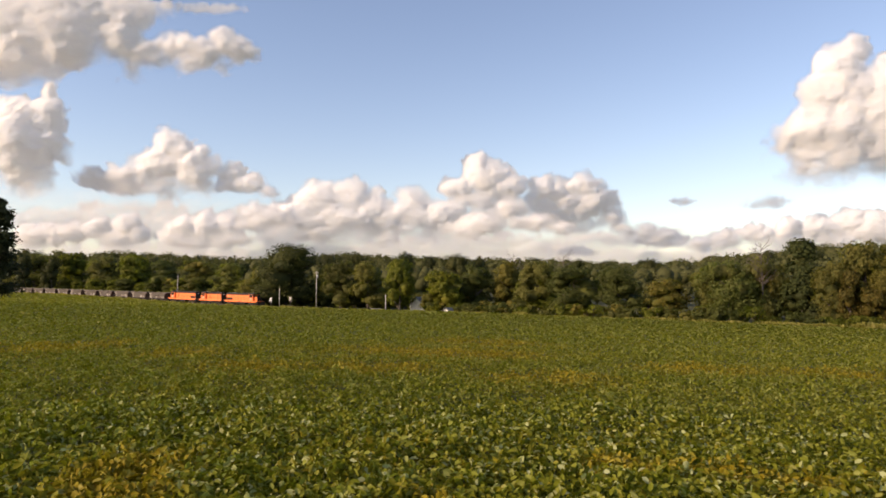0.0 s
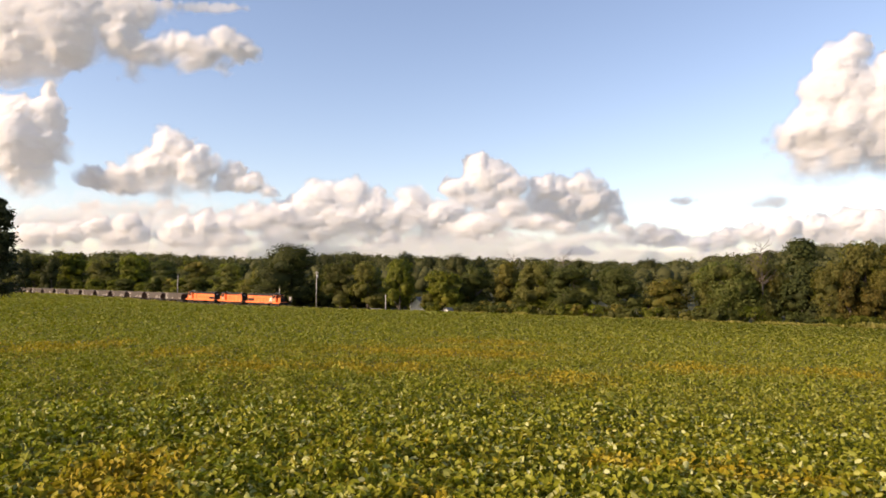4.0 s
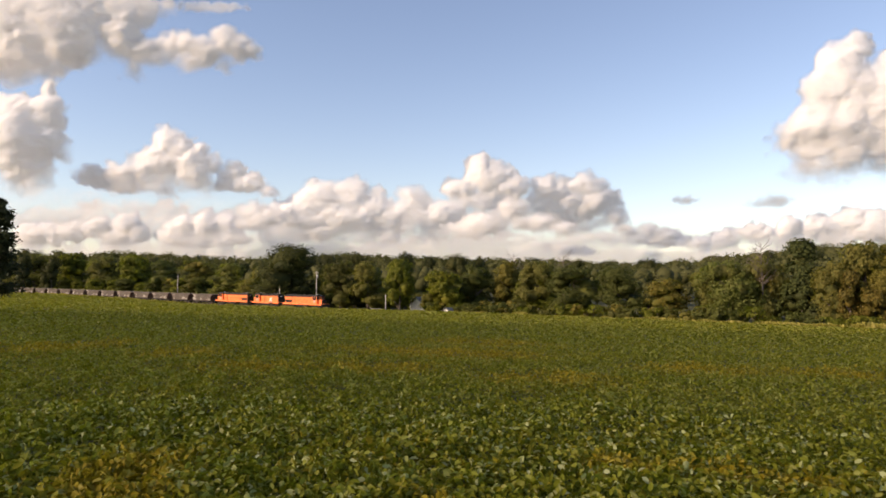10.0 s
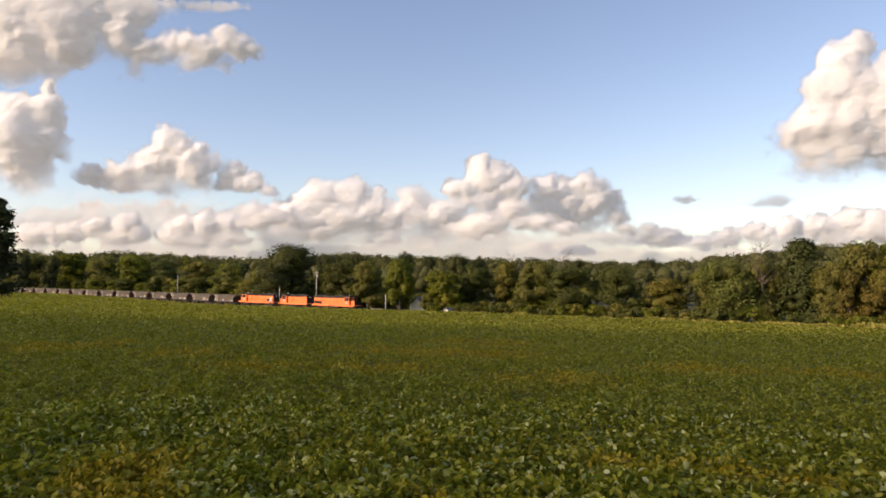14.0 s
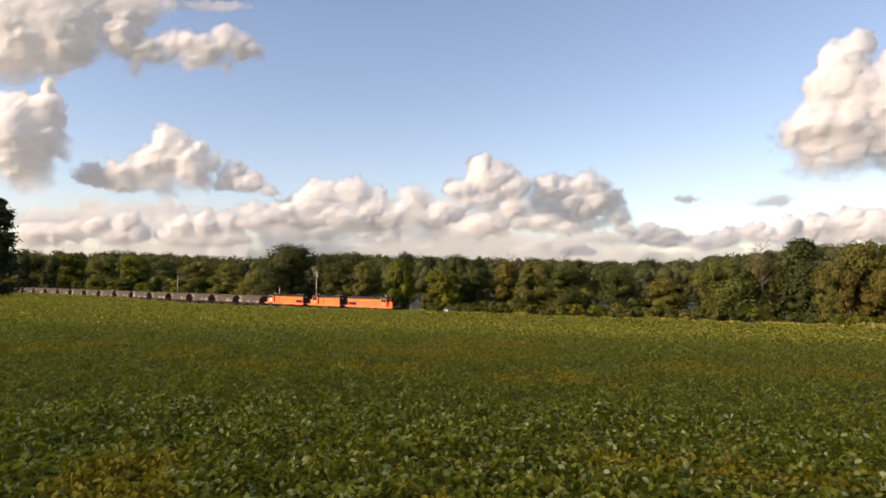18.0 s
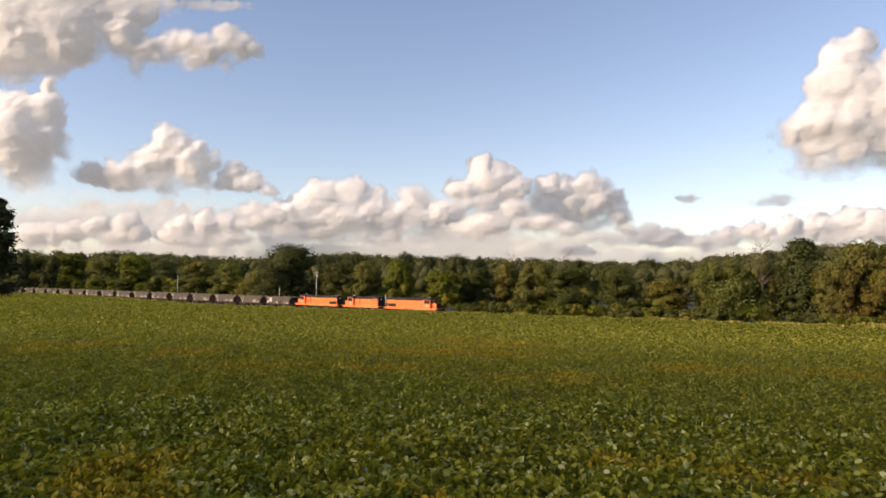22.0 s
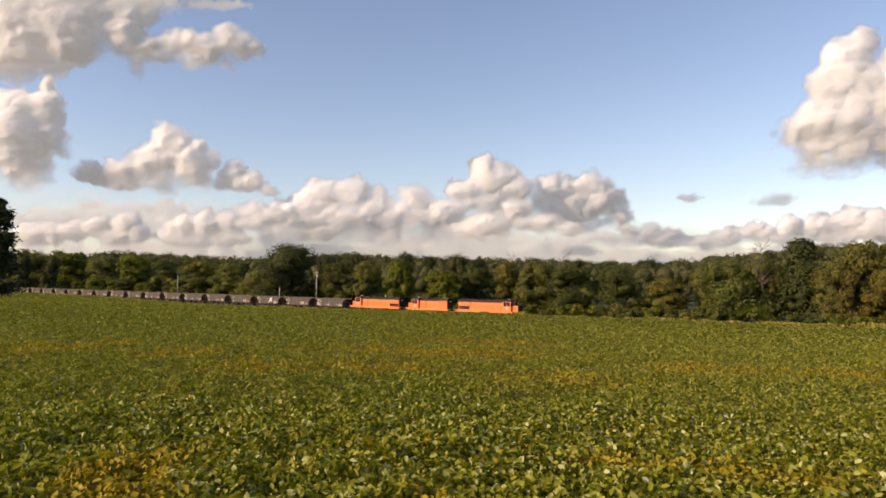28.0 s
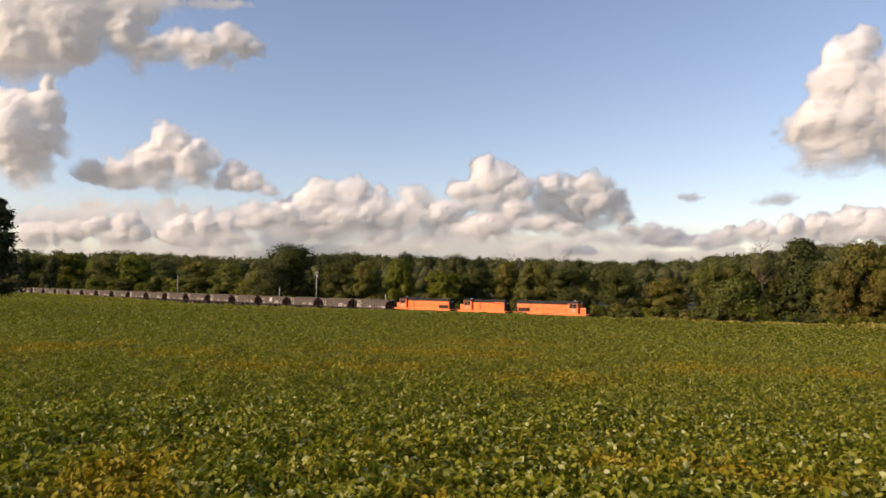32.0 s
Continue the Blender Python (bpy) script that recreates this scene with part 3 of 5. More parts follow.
# round dark crowns standing out on the ridge: x, y, top, width
for i, (x, y, top, width) in enumerate([(-50.7, 300, 14.4, 11.0), (-37.8, 300, 14.9, 14.0), (-17.0, 302, 15.2, 9.5), (-6.8, 302, 13.6, 6.5), (6.0, 300, 14.2, 14.5), (17.0, 305, 13.4, 8.0), (92.0, 300, 12.2, 8.0), (61.0, 310, 12.6, 7.5)]):
    plant("ridge", x, y, top - float(ground_z(x, y)), width, i + 3)
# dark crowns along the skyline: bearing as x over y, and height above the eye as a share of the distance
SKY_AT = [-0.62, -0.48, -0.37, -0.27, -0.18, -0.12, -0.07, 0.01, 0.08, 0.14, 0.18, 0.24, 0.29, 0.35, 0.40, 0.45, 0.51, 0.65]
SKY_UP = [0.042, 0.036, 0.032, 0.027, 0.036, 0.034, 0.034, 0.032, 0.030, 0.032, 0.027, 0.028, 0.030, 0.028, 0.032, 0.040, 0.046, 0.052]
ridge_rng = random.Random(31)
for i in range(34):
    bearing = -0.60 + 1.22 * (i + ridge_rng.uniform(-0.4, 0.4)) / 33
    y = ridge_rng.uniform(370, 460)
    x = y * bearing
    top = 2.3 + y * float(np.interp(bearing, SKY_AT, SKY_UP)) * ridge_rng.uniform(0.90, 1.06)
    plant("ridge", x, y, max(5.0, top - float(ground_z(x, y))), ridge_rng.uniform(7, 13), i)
spruce = make_spruce("conifer", 17.5, 7.2, 5)
spruce.matrix_basis = pose(-71.6, 110, float(ground_z(-71.6, 110)))
tagged(spruce, "tall dark ragged conifer at the edge of the field", "tree")
dead = make_dead_tree(18.0, 3)
dead.matrix_basis = pose(69.6, 149, float(ground_z(69.6, 149)))
tagged(dead, "leafless dead tree rising out of the willows", "tree")
for x, y, k in ((22.0, 215, 1.0), (37.5, 212, 1.02)):
    bare = copy_thing(dead, pose(x, y, float(ground_z(x, y)), 0, 0, x * 9))
    bare.scale = (1.2, 1.2, k)
    tagged(bare, "bare-topped tree above the line of green crowns", "tree")


def build_shrubs():
    made = []
    for k, leaf in enumerate((LEAF, LEAF_DARK, LEAF_BRIGHT, LEAF)):
        rng = np.random.default_rng(60 + k)
        root = new("shrub")
        p, n, c, _ = crown_points(3.0, 4.6, 0.1, rng, 24, 24)
        p[:, 2] = np.abs(p[:, 2])
        v, f = leaf_quads(p, n, 0.27 * rng.uniform(0.6, 1.3, len(p)), rng)
        part("foliage", grid_mesh("foliage", v, f, leaf), None, root)
        bm = bmesh.new()
        for i in range(7):
            rod(bm, (0, 0, -0.2), Vector(c[i * 3]), 0.05, 0.015, 5)
        part("stems", bm, BARK, root)
        tagged(root, "leafy shrub at the foot of the trees", "shrub", "undergrowth behind the railway")
        made.append(root)
    rng = random.Random(21)
    first = set()
    for i in range(230):
        u = -390 + i * 2.1 + rng.uniform(-1.5, 1.5)
        d = -rng.uniform(7.5, 15) if u > -60 else -rng.uniform(12, 24)
        if -112 < u < -72:
            d = -rng.uniform(22, 28)
        if -75 < u < -54:
            continue
        k = rng.randrange(4)
        x, y = plan_xy(u, d)
        m = pose(x, y, float(ground_z(x, y)), 0, 0, rng.uniform(0, 360))
        if k not in first:
            first.add(k)
            ob = made[k]
            ob.matrix_basis = m
        else:
            ob = copy_thing(made[k], m)
        s = rng.uniform(0.6, 1.5)
        ob.scale = (s * 1.1, s * 1.1, s)


build_shrubs()
plant("bright", -2.6, 194.0, 5.6, 6.4, 7)
plant("mid", -4.0, 194.0, 6.0, 4.8, 8)
plant("willow", 85.0, 129.0, 12.0, 9.5, 9)
plant("rust", 80.6, 127.5, 8.5, 5.5, 1)


def build_far_woods():
    """The wooded hills: many far crowns in one sheet of foliage."""
    rng = np.random.default_rng(9)
    P, N, S = [], [], []
    n = 1900
    a = rng.uniform(-0.70, 0.68, n)
    start = 78 + 131.9 / (0.763 * np.cos(a) + 0.646 * np.sin(a))
    r = start + (780 - start) * rng.random(n) ** 0.75
    x, y = r * np.sin(a), r * np.cos(a)
    z = ground_z(x, y)
    ball = bmesh.new()
    bmesh.ops.create_icosphere(ball, subdivisions=1, radius=1)
    bv = np.array([q.co[:] for q in ball.verts])
    bf = np.array([[q.index for q in fc.verts] for fc in ball.faces])
    ball.free()
    hv, hf = [], []
    for xi, yi, zi in zip(x, y, z):
        dist = math.hypot(xi, yi)
        h = rng.uniform(7, 17)
        w = h * rng.uniform(0.85, 1.3)
        p, nn, c, (mc, big) = crown_points(h, w, 1.0, rng, 12, 9, swell=1.35, masses=4)
        P.append(p + np.array([xi, yi, zi])), N.append(nn)
        S.append(np.full(len(p), 0.34 + dist * 0.0008) * rng.uniform(0.6, 1.3, len(p)))
        for centre, s in zip(mc, big):
            hf.append(bf + len(hv) * len(bv))
            hv.append(bv * s * rng.uniform(0.35, 0.65, (len(bv), 1)) + centre + np.array([xi, yi, zi]))
    v, f = leaf_quads(np.concatenate(P), np.concatenate(N), np.concatenate(S), rng, 0.6)
    hv, hf = np.concatenate(hv), np.concatenate(hf) + len(v)
    f = np.concatenate([f[:, [0, 1, 2]], f[:, [0, 2, 3]], hf])
    ob = new("far_woods", grid_mesh("far_woods", np.concatenate([v, hv]), f, LEAF_FAR))
    tagged(ob, "wooded hills in dull green behind the railway", "woods", kind="stuff")


LEAF_FAR = leaf_material("far leaf", [(0.0, (0.0694, 0.0717, 0.0269)), (0.5, (0.0918, 0.0941, 0.0358)), (1.0, (0.1176, 0.1165, 0.047))], 0.0, 0.4, 0.7)
build_far_woods()


# ---------------- along the line: poles, crossing, house ----------------
def utility_pole(x, y, top, arm, lean=0.0):
    z = float(ground_z(x, y))
    root = new("utility_pole")
    root.matrix_basis = pose(x, y, z, 0, lean, 20)
    h = top - z
    bm = bmesh.new()
    rod(bm, (0, 0, -0.5), (0, 0, h), 0.14, 0.10, 10)
    part("pole", bm, POLEWOOD, root, smooth=True)
    if arm:
        part("crossarm", box(bmesh.new(), -0.75, 0.75, 0.12, 0.22, h - 0.75, h - 0.62, 0.01), POLEWOOD, root)
        for k in (-0.68, -0.3, 0.3, 0.68):
            bm = bmesh.new()
            rod(bm, (k, 0.17, h - 0.62), (k, 0.17, h - 0.45), 0.04, 0.055)
            part("insulator", bm, GALV, root)
        bm = bmesh.new()
        rod(bm, (0.33, 0, h - 2.2), (0.33, 0, h - 1.3), 0.2, seg=14)
        part("transformer", bm, GALV, root, "grey transformer can", True)
    return tagged(root, "weathered wooden utility pole behind the railway", "pole", "poles along the line")


utility_pole(-40.2, 217, 5.4, True)
utility_pole(-103.0, 265, 4.9, False, 0.4)
utility_pole(-53.1, 222, 0.4, False)
utility_pole(-16.2, 193, -1.6, False)


def crossing_signal(x, y, s, board):
    z = float(ground_z(x, y))
    root = new("crossing_signal")
    root.matrix_basis = pose(x, y, z, 0, 0, -38)
    bm = bmesh.new()
    rod(bm, (0, 0, -0.3), (0, 0, 4.0 * s), 0.06, seg=10)
    part("mast", bm, BARK, root, smooth=True)
    for a in (45, -45):
        bm = bmesh.new()
        box(bm, -0.78, 0.78, -0.085, -0.07, -0.15, 0.15)
        ob = part("crossbuck_board", bm, board, root)
        ob.matrix_basis = pose(0, -0.01 if a > 0 else -0.03, 3.4 * s, 0, a, 0)
    for k in (-0.38, 0.38):
        bm = bmesh.new()
        rod(bm, (k, -0.06, 2.5 * s), (k, -0.09, 2.5 * s), 0.26, seg=16)
        lamp = part("light_disc", bm, BLACK, root, "round black signal target")
        bm = bmesh.new()
        rod(bm, (k, -0.1, 2.5 * s), (k, -0.2, 2.5 * s), 0.1, 0.11, 12)
        part("lens", bm, MAROON, lamp, "dull red lens")
    part("signal_arm", box(bmesh.new(), -0.45, 0.45, -0.05, 0.03, 2.46 * s, 2.54 * s), GALV, root)
    part("base", box(bmesh.new(), -0.25, 0.25, -0.25, 0.25, -0.2, 0.12, 0.02), CONCRETE, root)
    return tagged(root, "white crossbuck signal with lamps at a level crossing", "crossing signal", "signals at the level crossing")


crossing_signal(-53.7, 213.3, 1.0, WHITE)
tagged(crossing_signal(-49.5, 222, 1.0, POLEWOOD), "crossbuck signal at the level crossing, its unpainted back showing")

def house(x, y, turn, length, depth, wall, ridge, label, name="house"):
    """A frame house: walls, a pitched roof, sash windows, a door."""
    z = float(ground_z(x, y)) - 0.2
    root = new(name)
    root.matrix_basis = pose(x, y, z, 0, 0, turn)
    hl, hd = length / 2, depth / 2
    bm = bmesh.new()
    prism(bm, [(-hd, 0), (hd, 0), (hd, wall), (0, ridge), (-hd, wall)], -hl, hl)
    bmesh.ops.rotate(bm, verts=bm.verts, matrix=Matrix.Rotation(radians(90), 3, "Z"))
    part("wall", bm, SIDING, root)
    slope = math.atan2(ridge - wall, hd)
    for s in (-1, 1):
        bm = bmesh.new()
        l = math.hypot(ridge - wall, hd) + 0.45
        box(bm, -hl - 0.35, hl + 0.35, -0.02, l, 0.02, 0.14, 0.01)
        ob = part("roof", bm, SHINGLE, root)
        ob.matrix_basis = Matrix.Translation((0, 0, ridge)) @ Matrix.Rotation(math.pi if s < 0 else 0, 4, "Z") @ Matrix.Rotation(-slope, 4, "X")
    for k in range(3 if name == "house" else 0):
        wx = -hl + length * (0.2 + 0.3 * k)
        bm = bmesh.new()
        box(bm, wx - 0.5, wx + 0.5, -hd - 0.06, -hd + 0.02, 1.0, 2.4, 0.01)
        w = part("window", bm, WHITE, root, "white-framed sash window")
        for z0 in (1.08, 1.74):
            part("pane", box(bmesh.new(), wx - 0.42, wx + 0.42, -hd - 0.075, -hd - 0.062, z0, z0 + 0.58), GLASS, w)
    for wy in (-1.2, 1.2) if name == "house" else ():
        w = part("window", box(bmesh.new(), hl - 0.02, hl + 0.06, wy - 0.45, wy + 0.45, 1.0, 2.3, 0.01), WHITE, root)
        part("pane", box(bmesh.new(), hl + 0.062, hl + 0.075, wy - 0.38, wy + 0.38, 1.08, 2.22), GLASS, w)
    if name == "shed":
        part("door", box(bmesh.new(), -0.45, 0.45, -hd - 0.05, -hd, 0.1, wall - 0.15, 0.01), WHITE, root)
        return tagged(root, label, "shed")
    part("chimney", box(bmesh.new(), -0.35, 0.35, 0.3, 0.95, wall, ridge + 0.8, 0.02), MAROON, root, "dull red brick chimney")
    return tagged(root, label, "house")


house(-4.5, 203, 40, 8.5, 6.2, 2.9, 4.9, "cream frame house half hidden behind trees")
house(1.4, 181, 62, 2.6, 2.2, 1.6, 2.6, "small pale shed at the foot of the trees", "shed")
house(-18.6, 188, 10, 2.2, 1.2, 1.0, 1.3, "low white shed beside the track", "shed")


# ---------------- clouds ----------------
# each cloud: lobes as (across, up, half-width, half-height) in metres on the sky 3200 m off, its drift in the 32 seconds, and how far it billows
CLOUDS = [
    ("A", [(-1919, 1265, 358, 225), (-1614, 1286, 278, 111), (-2052, 1066, 252, 138), (-1893, 1132, 252, 146), (-1455, 1092, 159, 85), (-1559, 1153, 133, 106), (-1506, 1021, 64, 48), (-1283, 1111, 159, 69), (-1151, 1084, 119, 64), (-1031, 1132, 101, 64), (-952, 1084, 53, 34), (-1217, 1039, 95, 34), (-1058, 1021, 42, 27)], (26, 21), 0.75),
    ("A2", [(-1177, 1310, 106, 16), (-1058, 1302, 80, 16)], (26, 21), 0.5),
    ("B", [(-2057, 668, 186, 212), (-1893, 787, 101, 90), (-1882, 893, 34, 53), (-1919, 681, 111, 101), (-1834, 607, 74, 42), (-2025, 501, 154, 95), (-2078, 827, 106, 69)], (-10, 37), 0.85),
    ("C", [(-1312, 664, 82, 72), (-1250, 632, 78, 66), (-1190, 585, 72, 70), (-1363, 540, 150, 90), (-1490, 510, 106, 53), (-1210, 522, 128, 98), (-1363, 443, 239, 53), (-1177, 443, 133, 48)], (-10, 31), 1.0),
    ("C1", [(-1686, 496, 122, 45), (-1580, 475, 127, 53)], (-14, 31), 0.7),
    ("C2", [(-1018, 527, 58, 50), (-950, 464, 80, 42), (-854, 422, 53, 24), (-1018, 456, 80, 32)], (0, 7), 0.9),
    ("D", [(-1845, 225, 154, 58), (-1986, 209, 106, 53), (-1681, 247, 95, 53), (-1532, 268, 69, 53), (-1479, 217, 48, 42), (-1561, 204, 106, 42)], (-2, 7), 0.9),
    ("E", [(-1262, 252, 85, 64), (-1151, 268, 95, 64), (-1039, 273, 80, 53), (-1315, 204, 74, 42), (-1058, 199, 133, 42), (-1204, 191, 138, 37)], (0, 5), 0.9),
    ("E2", [(-880, 326, 64, 37), (-827, 289, 90, 48), (-912, 262, 80, 34)], (2, 5), 0.9),
    ("F", [(-594, 390, 127, 101), (-456, 403, 111, 85), (-355, 350, 122, 90), (-488, 305, 318, 95), (-740, 321, 133, 85), (-154, 384, 101, 64), (-196, 297, 239, 90), (-37, 315, 133, 80), (-594, 225, 292, 58), (-249, 225, 318, 53)], (10, 7), 1.0),
    ("G", [(164, 565, 69, 64), (217, 517, 117, 69), (90, 453, 95, 53), (308, 464, 90, 58), (180, 400, 159, 53), (233, 331, 159, 42)], (37, -13), 1.0),
    ("G2", [(321, 342, 64, 42), (201, 262, 122, 48), (414, 268, 122, 48), (109, 236, 106, 37), (533, 252, 106, 32)], (30, -4), 0.9),
    ("H", [(533, 448, 117, 80), (700, 464, 122, 64), (774, 390, 127, 85), (626, 347, 212, 90), (859, 326, 69, 64), (472, 403, 64, 53), (652, 284, 225, 37)], (42, 7), 0.75),
    ("I", [(1050, 236, 80, 42), (1113, 225, 69, 37), (933, 252, 69, 21), (1076, 194, 122, 27)], (26, 0), 0.8),
    ("J", [(2004, 1042, 154, 159), (1941, 946, 143, 122), (2073, 1153, 80, 90), (1813, 734, 148, 106), (1909, 766, 186, 143), (2031, 708, 191, 217), (1750, 687, 111, 58), (1911, 565, 201, 69), (2097, 893, 159, 212), (2243, 814, 212, 318), (1861, 623, 175, 64)], (50, 45), 0.62),
    ("K", [(1283, 183, 85, 34), (1426, 199, 111, 45), (1580, 225, 95, 48), (1734, 262, 80, 58), (1898, 257, 111, 64), (2036, 294, 95, 64), (1686, 191, 239, 37), (1978, 199, 159, 42), (2190, 257, 159, 90)], (10, 10), 0.9),
    ("L", [(1713, 408, 106, 32), (1660, 398, 80, 24)], (42, 15), 0.4),
    ("M", [(1257, 406, 42, 17), (1215, 408, 20, 9)], (42, 21), 0.4),
    ("N", [(692, 148, 90, 24)], (20, 2), 0.4),
]
# thin layers of cloud low over the hills
BANK = [
    (-1919, 98, 331, 69), (-1482, 98, 331, 69), (-1044, 98, 331, 69), (-607, 98, 331, 69), (-170, 98, 331, 69), (268, 98, 331, 69), (705, 98, 331, 69),
    (1143, 98, 331, 69), (1580, 98, 331, 69), (2017, 98, 331, 69), (-2025, 331, 398, 80), (-1601, 305, 398, 69), (-1760, 390, 318, 42), (-1204, 323, 371, 58),
    (-1760, 151, 583, 58), (-1204, 138, 530, 48), (-700, 151, 424, 53), (-435, 151, 530, 53), (42, 151, 583, 64), (467, 156, 477, 64), (811, 130, 451, 37),
    (1368, 125, 530, 32), (1898, 135, 477, 42), (-11, 191, 477, 48), (387, 178, 318, 42), (800, 212, 330, 48), (-899, 209, 280, 42), (366, 212, 280, 42),
]
cloud_moves = []
high_clouds = []


def hash2(i, j, seed):
    q = (i * 73856093) ^ (j * 19349663) ^ (seed * 83492791)
    q = (q ^ (q >> 13)) * 1274126177
    q = q ^ (q >> 16)
    return (q & 0xFFFF) / 65535.0


def soft_noise(x, z, seed):
    """Smooth noise between -1 and 1, one cell a unit."""
    i, j = np.floor(x).astype(np.int64), np.floor(z).astype(np.int64)
    f, g = x - i, z - j
    f, g = f * f * (3 - 2 * f), g * g * (3 - 2 * g)
    a = hash2(i, j, seed) * (1 - f) + hash2(i + 1, j, seed) * f
    b = hash2(i, j + 1, seed) * (1 - f) + hash2(i + 1, j + 1, seed) * f
    return (a * (1 - g) + b * g) * 2 - 1


def puffs(x, z, seed):
    """Round billows, between 0 and 1: a dome over each scattered centre."""
    i, j = np.floor(x).astype(np.int64), np.floor(z).astype(np.int64)
    best = np.full(x.shape, 9.0)
    for dx in (-1, 0, 1):
        for dz in (-1, 0, 1):
            px = i + dx + hash2(i + dx, j + dz, seed)
            pz = j + dz + hash2(i + dx, j + dz, seed + 77)
            best = np.minimum(best, (x - px) ** 2 + (z - pz) ** 2)
    return np.sqrt(np.clip(1 - best, 0, 1))


def blur(a, passes):
    for _ in range(passes):
        p = np.pad(a, 1, mode="edge")
        a = (p[:-2, 1:-1] + 2 * p[1:-1, 1:-1] + p[2:, 1:-1]) / 4
        p = np.pad(a, 1, mode="edge")
        a = (p[1:-1, :-2] + 2 * p[1:-1, 1:-1] + p[1:-1, 2:]) / 4
    return a


def fractal(x, z, size, seed, octaves=4):
    """Smooth noise at halving sizes, about -1 to 1."""
    return sum(soft_noise(x / (size * 0.5 ** k), z / (size * 0.5 ** k), seed + 3 * k) * 0.55 ** k for k in range(octaves))


def make_cloud(lobes, away, label, seed, rough=1.0, veil=1.0, spacing=4.5, fuzz=1.0, streak=0.0, lean=0.0):
    """A cloud as a closed billowing body: lobes melted together, domes upon domes, a ragged base and thin, see-through edges."""
    cx = sum(l[0] for l in lobes) / len(lobes)
    cz = sum(l[1] for l in lobes) / len(lobes)
    x0, x1 = min(x - a for x, z, a, b in lobes) - 70, max(x + a for x, z, a, b in lobes) + 70
    z0, z1 = min(z - b for x, z, a, b in lobes) - 60, max(z + b for x, z, a, b in lobes) + 60
    gx, gz = np.meshgrid(np.arange(x0, x1, spacing), np.arange(z0, z1, spacing))
    g = 1.0 if streak else min(1.0, max(0.5, sum(l[3] for l in lobes) / len(lobes) / 85))       # small clouds have smaller billows
    wx = gx + rough * g * 30 * fractal(gx, gz, 120 * g, seed, 6)
    wz = gz + rough * g * 24 * fractal(gx, gz, 100 * g, seed + 40, 6)
    s = np.full(gx.shape, -200.0)
    form = np.zeros(gx.shape)
    for x, z, a, b in lobes:
        e = np.hypot((wx - x) / a, (wz - z) / b)
        k = (1 - e) * min(a, b) * 1.1
        m = 0.35 * min(a, b)
        t = np.clip(0.5 + 0.5 * (k - s) / m, 0, 1)
        s = s * (1 - t) + k * t + m * t * (1 - t) * 0.5
        e = np.hypot((wx - x) / a, (wz - z) / b * np.where(wz < z, 0.7, 1.0))
        form = np.maximum(form, np.sqrt(np.clip(1.05 - e * e, 0, None)) * min(a, b))
    low = step(0.0, 0.45, (gz - z0 - 50) / (z1 - z0 - 110))
    low = low if not streak else np.ones(gx.shape)
    billow = np.zeros(gx.shape)
    for size, k, deep in ((120, 0.16, 0.13), (64, 0.20, 0.09), (34, 0.22, 0.065), (18, 0.22, 0.05)):
        dome = size * g * (puffs(wx / (size * g), wz / (size * g) * (1.6 - 0.5 * low), seed * 5 + size) - 0.6)
        s = s + rough * k * dome * (0.25 + 0.75 * low)
        billow = billow + deep * dome
    s = s + (6 + 10 * (1 - low)) * fractal(gx, gz * 2.4, 90, seed + 9, 5) + streak * 30 * fractal(gx, gz * 6, 420, seed + 15, 5)
    s = s + 9 * rough
    inside = np.maximum(s, 0)
    body = 1 - np.exp(-inside / (45 * g))
    h = body * (blur(0.42 * form, 14) + rough * billow * (0.15 + 0.85 * low ** 1.5) + 7 * fractal(gx, gz * 2.0, 150, seed + 31, 5)) * (1 - 0.75 * streak)
    h = np.maximum(blur(h, 1), 0.5)
    under = (z0 + (z1 - z0) * 0.52 - gz + 40 * fractal(gx, gz, 190, seed + 21, 3)) / 40
    slump = (1 - streak) * 0.24 * 40 * np.log1p(np.exp(np.clip(under, -20, 20))) + lean * (z1 - gz)
    fade = fuzz * g * np.maximum(20 + 44 * (1 - low) + 28 * fractal(gx, gz, 150, seed + 12, 3), 9)
    frayed = np.maximum(s + 13 * g * fractal(gx, gz, 44 * g, seed + 25, 4), 0)
    thick = (1 - np.exp(-(frayed / fade) ** 1.4)) * veil * (1 + 0.25 * streak * fractal(gx, gz * 5, 300, seed + 18, 4))
    thick = blur(np.clip(thick, 0, 1), 1)
    nz, nx = gx.shape
    front = np.stack([gx - cx, slump - h, gz - cz], -1).reshape(-1, 3)
    back = np.stack([gx - cx, slump + 0.7 * h, gz - cz], -1).reshape(-1, 3)
    i = (np.arange(nz - 1)[:, None] * nx + np.arange(nx - 1)).ravel()
    f = np.stack([i, i + 1, i + nx + 1, i + nx], -1)
    f = f[(thick.ravel()[f] > 0.002).any(1)]
    faces = f if streak else np.concatenate([f, f[:, ::-1] + nx * nz])
    used, faces = np.unique(faces, return_inverse=True)
    me = grid_mesh("cloud", np.concatenate([front, back])[used], faces.reshape(-1, 4), CLOUD, True)
    me.attributes.new("thick", "FLOAT", "POINT").data.foreach_set("value", np.tile(thick.ravel(), 2)[used].astype(np.float32))
    ob = new("cloud", me)
    ob.matrix_basis = pose(cx, away, cz + 2.3)
    return tagged(ob, label, "cloud", "clouds in the sky")


